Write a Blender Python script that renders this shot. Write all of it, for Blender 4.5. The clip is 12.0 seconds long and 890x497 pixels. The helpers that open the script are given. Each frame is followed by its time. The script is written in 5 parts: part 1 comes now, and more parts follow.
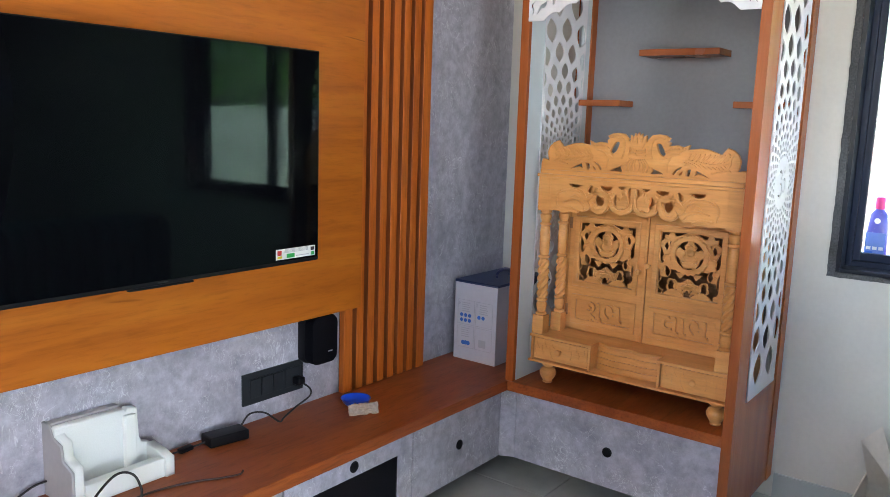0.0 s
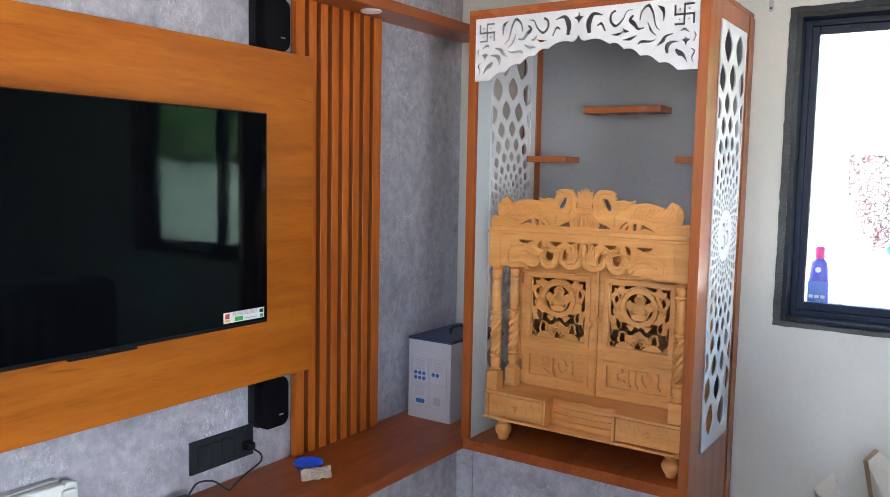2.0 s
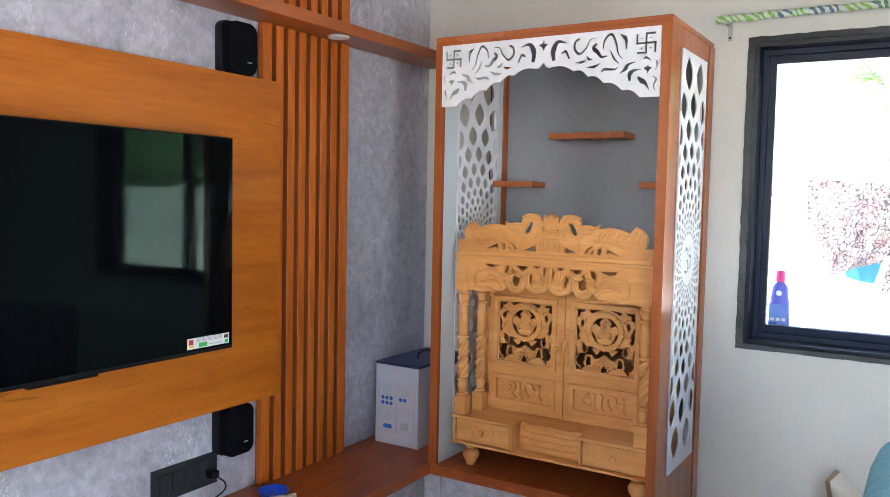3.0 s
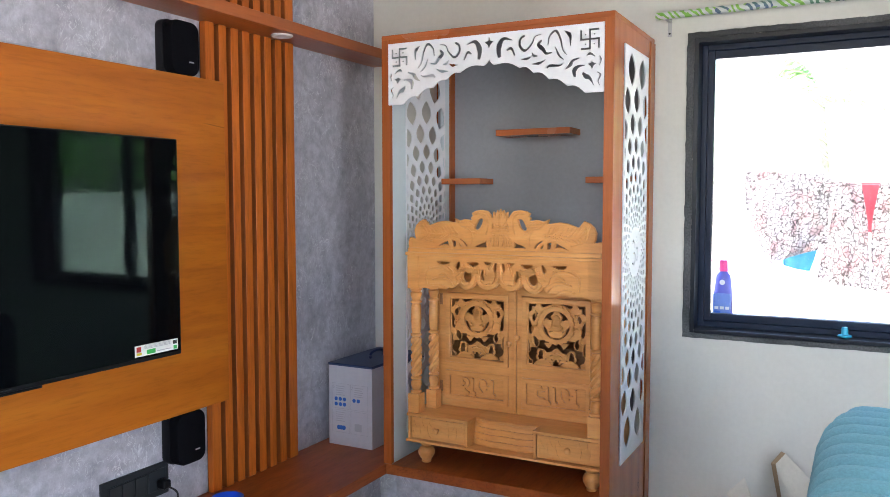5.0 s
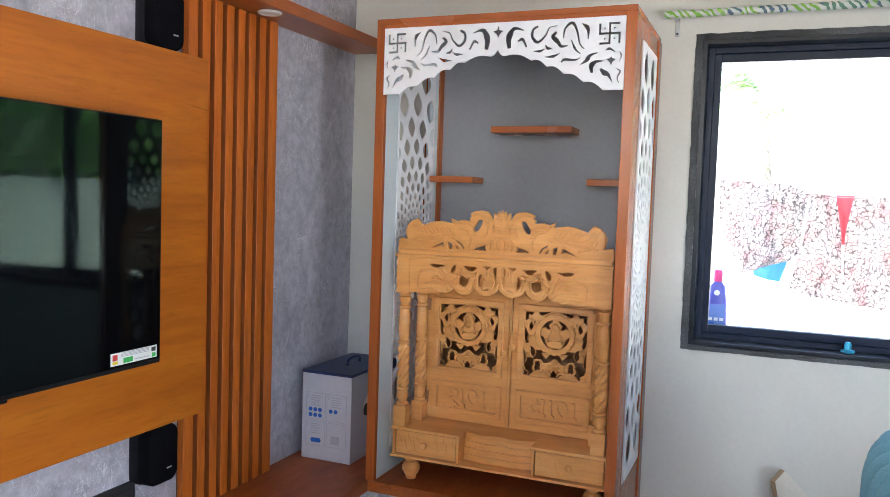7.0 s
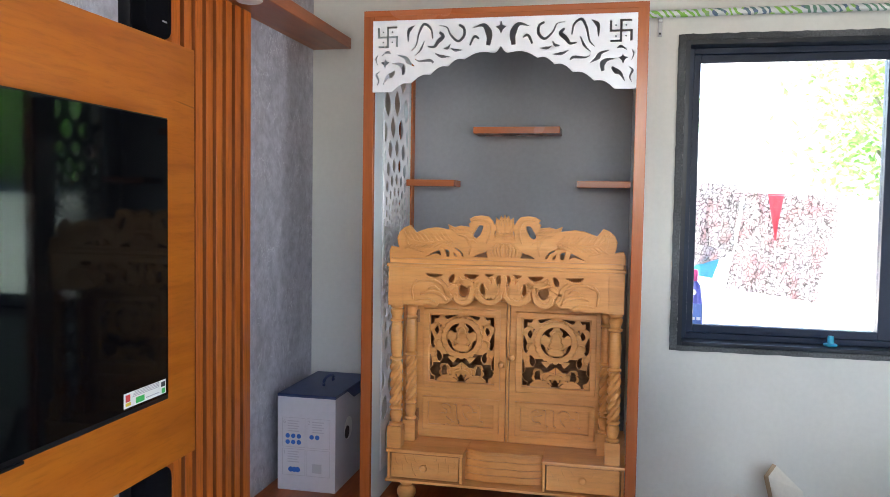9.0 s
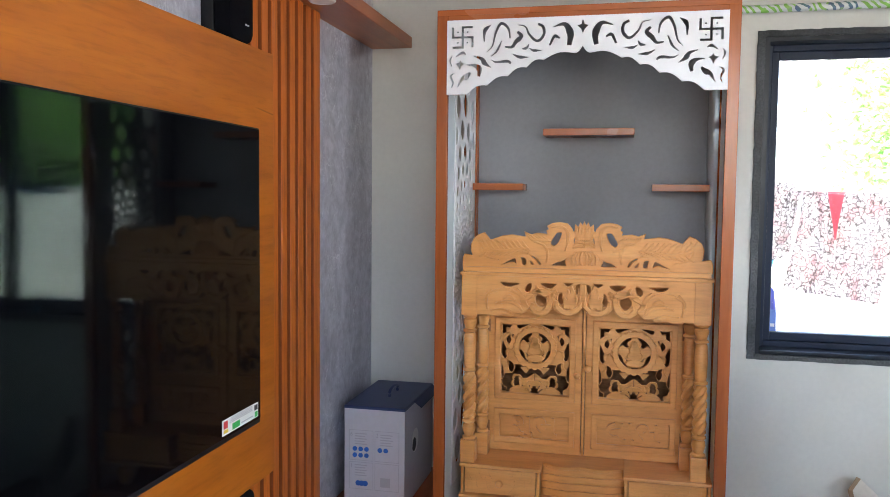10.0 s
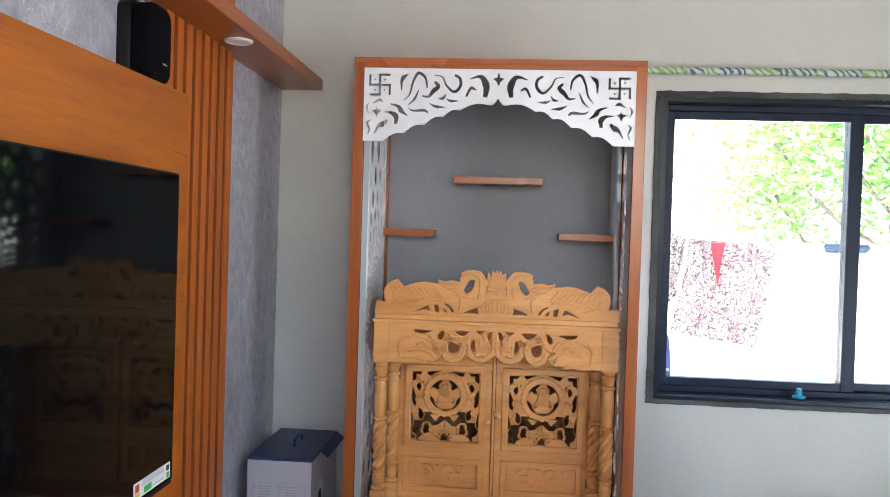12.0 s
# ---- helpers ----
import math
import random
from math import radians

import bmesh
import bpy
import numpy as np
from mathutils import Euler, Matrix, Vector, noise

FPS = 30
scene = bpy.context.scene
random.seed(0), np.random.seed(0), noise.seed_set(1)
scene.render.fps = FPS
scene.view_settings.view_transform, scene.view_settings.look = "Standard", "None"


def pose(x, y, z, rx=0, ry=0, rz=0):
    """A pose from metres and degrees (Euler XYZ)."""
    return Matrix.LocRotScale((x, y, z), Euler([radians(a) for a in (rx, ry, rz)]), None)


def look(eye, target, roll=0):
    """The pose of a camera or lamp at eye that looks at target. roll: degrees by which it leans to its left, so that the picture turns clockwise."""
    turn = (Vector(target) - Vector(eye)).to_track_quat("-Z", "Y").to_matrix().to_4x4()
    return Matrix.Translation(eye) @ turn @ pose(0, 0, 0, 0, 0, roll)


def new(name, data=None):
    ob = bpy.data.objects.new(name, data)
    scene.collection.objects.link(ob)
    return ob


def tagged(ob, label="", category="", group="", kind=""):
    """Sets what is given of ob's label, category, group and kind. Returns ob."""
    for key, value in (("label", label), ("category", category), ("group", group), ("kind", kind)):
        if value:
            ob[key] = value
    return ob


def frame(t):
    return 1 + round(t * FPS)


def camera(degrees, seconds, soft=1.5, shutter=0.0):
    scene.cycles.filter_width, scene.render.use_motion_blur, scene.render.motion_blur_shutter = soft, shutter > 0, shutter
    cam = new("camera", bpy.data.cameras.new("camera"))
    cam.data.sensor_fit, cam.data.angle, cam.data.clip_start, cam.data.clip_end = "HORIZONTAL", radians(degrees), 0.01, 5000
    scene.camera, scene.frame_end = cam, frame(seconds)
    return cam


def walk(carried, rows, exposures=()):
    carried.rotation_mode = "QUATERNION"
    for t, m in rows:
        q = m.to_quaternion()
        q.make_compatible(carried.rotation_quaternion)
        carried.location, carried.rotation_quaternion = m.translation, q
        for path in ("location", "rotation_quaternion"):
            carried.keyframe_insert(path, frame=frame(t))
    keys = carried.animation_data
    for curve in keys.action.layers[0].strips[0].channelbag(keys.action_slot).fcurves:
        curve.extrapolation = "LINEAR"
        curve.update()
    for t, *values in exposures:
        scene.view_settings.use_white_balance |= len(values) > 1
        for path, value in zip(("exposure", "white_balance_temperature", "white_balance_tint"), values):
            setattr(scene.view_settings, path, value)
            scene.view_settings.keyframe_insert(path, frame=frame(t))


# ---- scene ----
cam = camera(58.6, 12.0, soft=0.7)
PATH = [
    (0, (2.014, -3.123, 1.412), (0.824, -1.548, 1.093), 1.9),
    (0.5, (2.013, -3.121, 1.414), (0.831, -1.532, 1.134), 1.6),
    (1, (2.013, -3.11, 1.426), (0.843, -1.509, 1.169), 1.2),
    (1.5, (2.015, -3.111, 1.43), (0.87, -1.487, 1.204), 1.1),
    (2, (2.026, -3.109, 1.433), (0.912, -1.458, 1.246), 1.1),
    (2.5, (2.034, -3.11, 1.438), (0.954, -1.433, 1.287), 1.1),
    (3, (2.036, -3.11, 1.438), (0.984, -1.414, 1.311), 1.2),
    (3.5, (2.038, -3.098, 1.435), (1.009, -1.387, 1.311), 1.1),
    (5.3, (2.005, -3.125, 1.43), (1.078, -1.357, 1.303), -0.1),
    (5.5, (1.992, -3.132, 1.428), (1.057, -1.369, 1.301), 0.1),
    (6, (1.909, -3.166, 1.423), (0.97, -1.405, 1.29), 1.3),
    (6.5, (1.816, -3.145, 1.411), (0.924, -1.36, 1.275), 2.3),
    (7, (1.698, -3.051, 1.426), (0.941, -1.204, 1.3), 1.9),
    (7.2, (1.657, -3.02, 1.44), (0.94, -1.157, 1.319), 1.4),
    (8.8, (1.257, -3.036, 1.426), (0.829, -1.084, 1.337), 0.8),
    (9, (1.201, -3.032, 1.421), (0.783, -1.079, 1.311), 0.9),
    (9.5, (1.063, -2.994, 1.435), (0.624, -1.047, 1.305), 0.5),
    (10, (0.978, -2.982, 1.465), (0.534, -1.037, 1.334), 0.6),
    (10.5, (0.923, -2.983, 1.502), (0.495, -1.033, 1.391), 1.7),
    (11, (0.897, -2.999, 1.502), (0.568, -1.027, 1.443), 2.0),
    (11.5, (0.887, -2.997, 1.501), (0.652, -1.012, 1.461), 2.1),
    (12, (0.884, -2.986, 1.499), (0.725, -0.993, 1.463), 1.8),
]
walk(cam, [(t, look(eye, target, roll)) for t, eye, target, roll in PATH], exposures=[(0, 3.73, 6350, 11.5), (6.5, 3.73, 6350, 11.5), (12, 3.64, 6300, 11.5)])

# ---- world, sun and large lights ----
world = bpy.data.worlds.new("sky")
scene.world = world
world.use_nodes = True
wn = world.node_tree
sky = wn.nodes.new("ShaderNodeTexSky")
sky.sky_type = "NISHITA"
sky.sun_disc = False
sky.sun_elevation = radians(58)
sky.sun_rotation = radians(200)
sky.air_density, sky.dust_density, sky.ozone_density = 1.0, 3.0, 1.0
wn.links.new(sky.outputs[0], wn.nodes["Background"].inputs[0])
wn.nodes["Background"].inputs[1].default_value = 0.15

sun_data = bpy.data.lights.new("sun", "SUN")
sun_data.energy, sun_data.angle, sun_data.color = 5.0, radians(0.5), (1.0, 0.95, 0.87)
sun = new("sun", sun_data)
sun.matrix_world = look((-6, -14, 24), (0, 0, 0))


def window_lamp(name, place, target, wide, high, watts, colour):
    data = bpy.data.lights.new(name, "AREA")
    data.shape, data.size, data.size_y, data.energy, data.color = "RECTANGLE", wide, high, watts, colour
    ob = new(name, data)
    ob.matrix_world = look(place, target)
    return ob


# daylight through the window beside the camera and the wide opening behind it
window_lamp("daylight_south", (1.7, -4.44, 1.98), (1.7, 0, 1.35), 2.1, 0.85, 0.15, (0.84, 0.92, 1.0))
window_lamp("daylight_east", (4.23, -3.425, 0.65), (0, -3.3, 0.60), 1.35, 1.20, 5.5, (0.83, 0.91, 1.0))


# ---- materials ----
def material(name, base, rough=0.5, metal=0.0, spec=0.5, coat=0.0):
    m = bpy.data.materials.new(name)
    m.use_nodes = True
    b = m.node_tree.nodes["Principled BSDF"]
    b.inputs["Base Color"].default_value = (*base, 1)
    b.inputs["Roughness"].default_value = rough
    b.inputs["Metallic"].default_value = metal
    b.inputs["Specular IOR Level"].default_value = spec
    b.inputs["Coat Weight"].default_value = coat
    return m


def node(m, kind, **values):
    n = m.node_tree.nodes.new(kind)
    for key, value in values.items():
        n.inputs[key].default_value = value
    return n


def link(m, a, b):
    m.node_tree.links.new(a, b)


def coords(m, scale=(1, 1, 1), turn=(0, 0, 0)):
    c = m.node_tree.nodes.new("ShaderNodeTexCoord")
    p = m.node_tree.nodes.new("ShaderNodeMapping")
    p.inputs["Scale"].default_value = scale
    p.inputs["Rotation"].default_value = turn
    link(m, c.outputs["Object"], p.inputs["Vector"])
    return p.outputs["Vector"]


def ramp(m, fac, stops):
    r = m.node_tree.nodes.new("ShaderNodeValToRGB")
    while len(r.color_ramp.elements) < len(stops):
        r.color_ramp.elements.new(0.5)
    for e, (at, colour) in zip(r.color_ramp.elements, stops):
        e.position, e.color = at, (*colour, 1)
    link(m, fac, r.inputs["Fac"])
    return r.outputs["Color"]


def mix(m, fac, a, b, kind="MIX"):
    n = m.node_tree.nodes.new("ShaderNodeMix")
    n.data_type, n.blend_type = "RGBA", kind
    for value, socket in ((fac, n.inputs[0]), (a, n.inputs[6]), (b, n.inputs[7])):
        if isinstance(value, (int, float)):
            socket.default_value = value
        elif isinstance(value, tuple):
            socket.default_value = (*value, 1)
        else:
            link(m, value, socket)
    return n.outputs[2]


def shader(m):
    return m.node_tree.nodes["Principled BSDF"]


def bump(m, height, strength, distance):
    b = node(m, "ShaderNodeBump", Strength=strength, Distance=distance)
    link(m, height, b.inputs["Height"])
    link(m, b.outputs["Normal"], shader(m).inputs["Normal"])


def noise_of(m, vector, scale, detail=4.0, rough=0.55, distortion=0.0):
    n = node(m, "ShaderNodeTexNoise", Scale=scale, Detail=detail, Roughness=rough, Distortion=distortion)
    link(m, vector, n.inputs["Vector"])
    return n.outputs["Fac"]


def wood(name, dark, mid, light, stretch, rough=0.35, knots=True, coat=0.0, spec=0.5, lines_low=0.62):
    """Grain runs along the axis whose stretch is small; all in metres."""
    m = material(name, mid, rough, coat=coat, spec=spec)
    v = coords(m, stretch)
    broad = noise_of(m, v, 1.6, 3, 0.5, 0.8)
    fine = noise_of(m, v, 14, 6, 0.65, 0.3)
    tone = ramp(m, broad, [(0.30, dark), (0.52, mid), (0.75, light)])
    lines = ramp(m, fine, [(0.32, (lines_low,) * 3), (0.5, (1, 1, 1)), (0.8, (1.08, 1.08, 1.08))])
    colour = mix(m, 0.75, tone, lines, "MULTIPLY")
    if knots:
        spots = noise_of(m, coords(m, tuple(s * 0.55 for s in stretch)), 5.2, 2, 0.4, 1.5)
        mask = ramp(m, spots, [(0.74, (0, 0, 0)), (0.82, (1, 1, 1))])
        colour = mix(m, mask, colour, tuple(c * 0.45 for c in dark))
    link(m, colour, shader(m).inputs["Base Color"])
    bump(m, fine, 0.12, 0.002)
    wear = noise_of(m, coords(m), 3.0, 3)
    r = m.node_tree.nodes.new("ShaderNodeMapRange")
    link(m, wear, r.inputs["Value"])
    r.inputs["To Min"].default_value, r.inputs["To Max"].default_value = rough * 0.8, rough * 1.25
    link(m, r.outputs["Result"], shader(m).inputs["Roughness"])
    return m


def plain(name, base, rough=0.5, metal=0.0, grain=40.0, amount=0.12, relief=0.05, spec=0.5, coat=0.0):
    """A paint, plastic or metal with faint tone changes at two scales."""
    m = material(name, base, rough, metal, spec, coat)
    v = coords(m)
    broad, fine = noise_of(m, v, 2.2, 3), noise_of(m, v, grain, 4)
    low, high = tuple(c * (1 - amount) for c in base), tuple(min(1, c * (1 + amount * 0.6)) for c in base)
    tone = ramp(m, broad, [(0.3, low), (0.7, high)])
    speck = ramp(m, fine, [(0.3, (1 - amount * 0.7,) * 3), (0.65, (1, 1, 1))])
    link(m, mix(m, 1.0, tone, speck, "MULTIPLY"), shader(m).inputs["Base Color"])
    if relief:
        bump(m, fine, relief, 0.002)
    return m


def stone_laminate(name, dark, mid, light, vein):
    """Cloudy grey laminate with short pale scratches."""
    m = material(name, mid, 0.42)
    v = coords(m)
    cloud = noise_of(m, v, 5.5, 8, 0.68, 0.6)
    mottle = noise_of(m, v, 26, 6, 0.7)
    tone = ramp(m, cloud, [(0.28, dark), (0.5, mid), (0.74, light)])
    small = ramp(m, mottle, [(0.32, (0.66, 0.66, 0.68)), (0.68, (1.18, 1.18, 1.18))])
    tone = mix(m, 0.8, tone, small, "MULTIPLY")
    for turn, size in (((0.6, 0.5, 0.4), 7.0), ((-0.7, 0.3, 1.2), 10.0), ((1.1, -0.4, 0.2), 13.0)):
        line = noise_of(m, coords(m, (1.0, 1.6, 0.8), turn), size, 3, 0.6, 1.6)
        band = ramp(m, line, [(0.488, (0, 0, 0)), (0.5, (1, 1, 1)), (0.512, (0, 0, 0))])
        patch = ramp(m, noise_of(m, coords(m, (1, 1, 1), turn), 6.0, 2), [(0.50, (0, 0, 0)), (0.64, (0.62, 0.62, 0.62))])
        tone = mix(m, mix(m, 1.0, band, patch, "MULTIPLY"), tone, vein)
    link(m, tone, shader(m).inputs["Base Color"])
    bump(m, mottle, 0.06, 0.002)
    return m


ORANGE = wood("honey_laminate", (0.38, 0.098, 0.007), (0.46, 0.125, 0.009), (0.52, 0.155, 0.013), (8, 0.8, 8), 0.42, spec=0.3, lines_low=0.78)
SLATWOOD = wood("slat_laminate", (0.46, 0.108, 0.012), (0.54, 0.132, 0.015), (0.60, 0.16, 0.022), (9, 9, 0.7), 0.42, False, spec=0.3)
# slat hue made very dark: shade of grooves and gaps put into the colour
RECESSWOOD = wood("recess_shade_wood", (0.055, 0.012, 0.004), (0.070, 0.016, 0.005), (0.085, 0.020, 0.006), (9, 9, 0.7), 0.55, False)
BENCHWOOD = wood("bench_laminate", (0.27, 0.062, 0.014), (0.34, 0.083, 0.019), (0.42, 0.105, 0.022), (7, 1.0, 9), 0.38, spec=0.3)
CABWOOD = wood("cabinet_laminate", (0.34, 0.085, 0.020), (0.41, 0.108, 0.026), (0.46, 0.13, 0.034), (9, 9, 0.7), 0.22, False, lines_low=0.84)
CABWOODX = wood("cabinet_laminate_across", (0.34, 0.085, 0.020), (0.41, 0.108, 0.026), (0.46, 0.13, 0.034), (0.7, 9, 9), 0.26, False, lines_low=0.84)
LEDGEWOOD = wood("ledge_laminate", (0.34, 0.085, 0.020), (0.41, 0.108, 0.026), (0.46, 0.13, 0.034), (9, 0.7, 9), 0.3, False, lines_low=0.84)
PINE = wood("carved_pine", (0.66, 0.29, 0.078), (0.75, 0.345, 0.100), (0.80, 0.41, 0.14), (1.3, 9, 9), 0.36, False, coat=0.15, lines_low=0.85)
# pine darkened to paint the shrine's inner shade; also the hinges' own brown
PINESHADEBROWN = wood("pine_shade_and_hinge_brown", (0.30, 0.13, 0.05), (0.36, 0.165, 0.062), (0.42, 0.20, 0.08), (2, 8, 8), 0.6, False)
# slat laminate again, darkened to paint the shade on the slats' sides
SLATSHADE = wood("slat_shaded_side", (0.22, 0.050, 0.009), (0.27, 0.062, 0.011), (0.31, 0.075, 0.014), (9, 9, 0.7), 0.5, False)
GREY = stone_laminate("grey_stone_laminate", (0.32, 0.315, 0.36), (0.45, 0.44, 0.50), (0.58, 0.57, 0.63), (0.84, 0.84, 0.87))
BACKGREY = plain("grey_blue_board", (0.285, 0.29, 0.31), 0.5, grain=60, amount=0.1)
WHITESHEET = plain("white_acrylic", (0.86, 0.86, 0.88), 0.28, grain=30, amount=0.04, relief=0.0)
INNERWHITE = plain("pale_inner_laminate", (0.68, 0.74, 0.76), 0.3, grain=30, amount=0.05, relief=0.0)
PAINT = plain("ivory_wall_paint", (0.64, 0.625, 0.575), 0.75, grain=55, amount=0.06, relief=0.12)
# ceiling colour lowered to grey so less light bounces onto the upper walls
CEILDIM = plain("dimmed_ceiling_grey", (0.40, 0.40, 0.39), 0.85, grain=40, amount=0.04)
SCREEN = material("dark_screen_glass", (0.0022, 0.0022, 0.003), 0.05, spec=0.11)
shader(SCREEN).inputs["Specular Tint"].default_value = (0.55, 1.0, 0.85, 1)
BLACKPLASTIC = plain("black_plastic", (0.007, 0.007, 0.009), 0.42, grain=120, amount=0.2, spec=0.22)
PLATEGREY = plain("dark_grey_plastic", (0.024, 0.028, 0.032), 0.4, grain=120, amount=0.15, spec=0.3)
BLACKCLOTH = plain("black_speaker_mesh", (0.004, 0.004, 0.006), 0.8, grain=400, amount=0.4, relief=0.4, spec=0.08)
BLACKGLASS = material("black_glass", (0.004, 0.004, 0.006), 0.12, spec=0.25)
ALU = plain("dark_powder_coat", (0.006, 0.015, 0.040), 0.38, grain=90, amount=0.2, spec=0.25)
GRANITE = plain("black_granite", (0.014, 0.018, 0.028), 0.3, grain=160, amount=0.5, relief=0.1, spec=0.3)
GRANITEROUGH = plain("rough_granite_edge", (0.11, 0.115, 0.12), 0.7, grain=150, amount=0.8, relief=0.8)
CHROME = plain("grey_metal", (0.45, 0.45, 0.46), 0.35, 0.9, grain=80)
LAMPWHITE = plain("white_lamp_plastic", (0.82, 0.80, 0.78), 0.35, amount=0.04)
TILE = plain("floor_tile", (0.50, 0.50, 0.475), 0.22, grain=14, amount=0.14, relief=0.0)
GROUT = plain("tile_grout", (0.13, 0.13, 0.125), 0.85, grain=70, amount=0.2)
SKIRT = plain("skirting_tile", (0.42, 0.46, 0.46), 0.3, grain=12, amount=0.1, relief=0.0)
BOXWHITE = plain("white_carton", (0.55, 0.53, 0.57), 0.6, grain=50, amount=0.06)
BOXBLUE = plain("navy_carton_print", (0.020, 0.040, 0.135), 0.42, grain=60, amount=0.2)
INKBLUE = plain("blue_ink", (0.02, 0.12, 0.50), 0.5, amount=0.05, relief=0.0)
INKGREY = plain("grey_ink", (0.42, 0.41, 0.44), 0.6, amount=0.05, relief=0.0)
INKBLACK = plain("black_ink", (0.02, 0.02, 0.025), 0.6, amount=0.05, relief=0.0)
FOAM = plain("white_foam", (0.80, 0.82, 0.80), 0.75, grain=260, amount=0.05, relief=0.35)
FOAMGREY = plain("grey_carton_lining", (0.44, 0.42, 0.43), 0.7, grain=60, amount=0.08)
CABLE = plain("black_cable", (0.015, 0.013, 0.013), 0.5, amount=0.1, relief=0.0)
CABLEBROWN = plain("dark_brown_cable", (0.05, 0.018, 0.012), 0.5, amount=0.1, relief=0.0)
BLUEPLASTIC = plain("bright_blue_plastic", (0.01, 0.09, 0.72), 0.3, amount=0.08, relief=0.0)
PAPER = plain("crumpled_wrapper", (0.42, 0.33, 0.26), 0.35, grain=90, amount=0.45, relief=0.5)
LABELWHITE = plain("white_sticker", (0.78, 0.78, 0.76), 0.4, amount=0.04, relief=0.0)
LABELGREEN = plain("green_print", (0.03, 0.42, 0.08), 0.5, amount=0.04, relief=0.0)
LABELRED = plain("red_print", (0.55, 0.03, 0.03), 0.5, amount=0.04, relief=0.0)
LABELYELLOW = plain("yellow_print", (0.75, 0.58, 0.03), 0.5, amount=0.04, relief=0.0)
TURQUOISE = plain("turquoise_velvet", (0.22, 0.50, 0.58), 0.75, grain=170, amount=0.25, relief=0.25)
CARDBOARD = plain("brown_cardboard", (0.36, 0.25, 0.15), 0.8, grain=80, amount=0.15)
CARDPALE = plain("pale_cardboard", (0.66, 0.61, 0.53), 0.75, grain=70, amount=0.1)
BOTTLE = plain("violet_blue_bottle", (0.10, 0.11, 0.52), 0.3, amount=0.1, relief=0.0)
BOTTLELABEL = plain("pale_blue_label", (0.14, 0.24, 0.62), 0.4, amount=0.1, relief=0.0)
PINK = plain("pink_cap", (0.75, 0.05, 0.25), 0.3, amount=0.05, relief=0.0)
TEAL = plain("teal_rubber", (0.03, 0.36, 0.55), 0.4, amount=0.1, relief=0.0)
YARDWALL = plain("yard_wall_plaster", (0.66, 0.66, 0.64), 0.9, grain=20, amount=0.15, relief=0.3)
EARTH = plain("pale_yard_concrete", (0.42, 0.40, 0.36), 0.9, grain=12, amount=0.2, relief=0.3)
LEAF = plain("green_leaf", (0.24, 0.42, 0.13), 0.55, grain=6, amount=0.5, relief=0.0)
PALMLEAF = plain("palm_leaf", (0.22, 0.33, 0.17), 0.5, grain=5, amount=0.4, relief=0.0)
BARK = plain("grey_bark", (0.24, 0.21, 0.18), 0.9, grain=30, amount=0.4, relief=0.6)
REDCLOTH = plain("red_lining", (0.68, 0.16, 0.20), 0.9, grain=200, amount=0.15, relief=0.2)
BLUECLOTH = plain("light_blue_cloth", (0.15, 0.42, 0.60), 0.9, grain=200, amount=0.2, relief=0.2)
NAVYCLOTH = plain("slate_blue_cloth", (0.22, 0.30, 0.40), 0.9, grain=200, amount=0.2, relief=0.2)


def printed_cloth():
    """White cotton with a red flower print and dark leaf outlines."""
    m = material("flower_print_cotton", (0.6, 0.5, 0.48), 0.9)
    v = coords(m)
    cell = m.node_tree.nodes.new("ShaderNodeTexVoronoi")
    cell.feature, cell.inputs["Scale"].default_value = "DISTANCE_TO_EDGE", 40
    wob = node(m, "ShaderNodeTexNoise", Scale=25.0, Detail=3.0)
    link(m, v, wob.inputs["Vector"])
    link(m, mix(m, 0.06, v, wob.outputs["Color"]), cell.inputs["Vector"])
    edge = ramp(m, cell.outputs["Distance"], [(0.02, (1, 1, 1)), (0.11, (0, 0, 0))])
    blot = noise_of(m, v, 13, 2, 0.5)
    tone = ramp(m, blot, [(0.46, (0.72, 0.68, 0.68)), (0.60, (0.66, 0.52, 0.52)), (0.74, (0.56, 0.34, 0.35))])
    link(m, mix(m, edge, tone, (0.10, 0.080, 0.080)), shader(m).inputs["Base Color"])
    return m


def wrapped_plastic():
    """White film printed with slanting green, grey and blue dashes."""
    m = material("printed_film", (0.7, 0.72, 0.7), 0.35)
    c = m.node_tree.nodes.new("ShaderNodeTexCoord")
    wave = node(m, "ShaderNodeTexWave", Scale=15.0, Distortion=9.0)
    wave.inputs["Detail"].default_value = 3
    p = m.node_tree.nodes.new("ShaderNodeMapping")
    p.inputs["Rotation"].default_value = (0, radians(40), 0)
    link(m, c.outputs["Object"], p.inputs["Vector"])
    link(m, p.outputs["Vector"], wave.inputs["Vector"])
    band = ramp(m, wave.outputs["Fac"], [(0.52, (0, 0, 0)), (0.6, (1, 1, 1))])
    which = noise_of(m, c.outputs["Object"], 9.0, 1)
    hue = ramp(m, which, [(0.40, (0.20, 0.45, 0.06)), (0.47, (0.28, 0.5, 0.10)), (0.50, (0.08, 0.11, 0.22)), (0.60, (0.10, 0.22, 0.14))])
    link(m, mix(m, band, (0.58, 0.60, 0.57), hue), shader(m).inputs["Base Color"])
    return m




def let_light_through(m, share, colour):
    """Thin leaves glow a little when lit from behind."""
    t = m.node_tree.nodes.new("ShaderNodeBsdfTranslucent")
    t.inputs["Color"].default_value = (*colour, 1)
    both = m.node_tree.nodes.new("ShaderNodeMixShader")
    both.inputs[0].default_value = share
    out = m.node_tree.nodes["Material Output"]
    link(m, shader(m).outputs[0], both.inputs[1])
    link(m, t.outputs[0], both.inputs[2])
    link(m, both.outputs[0], out.inputs["Surface"])


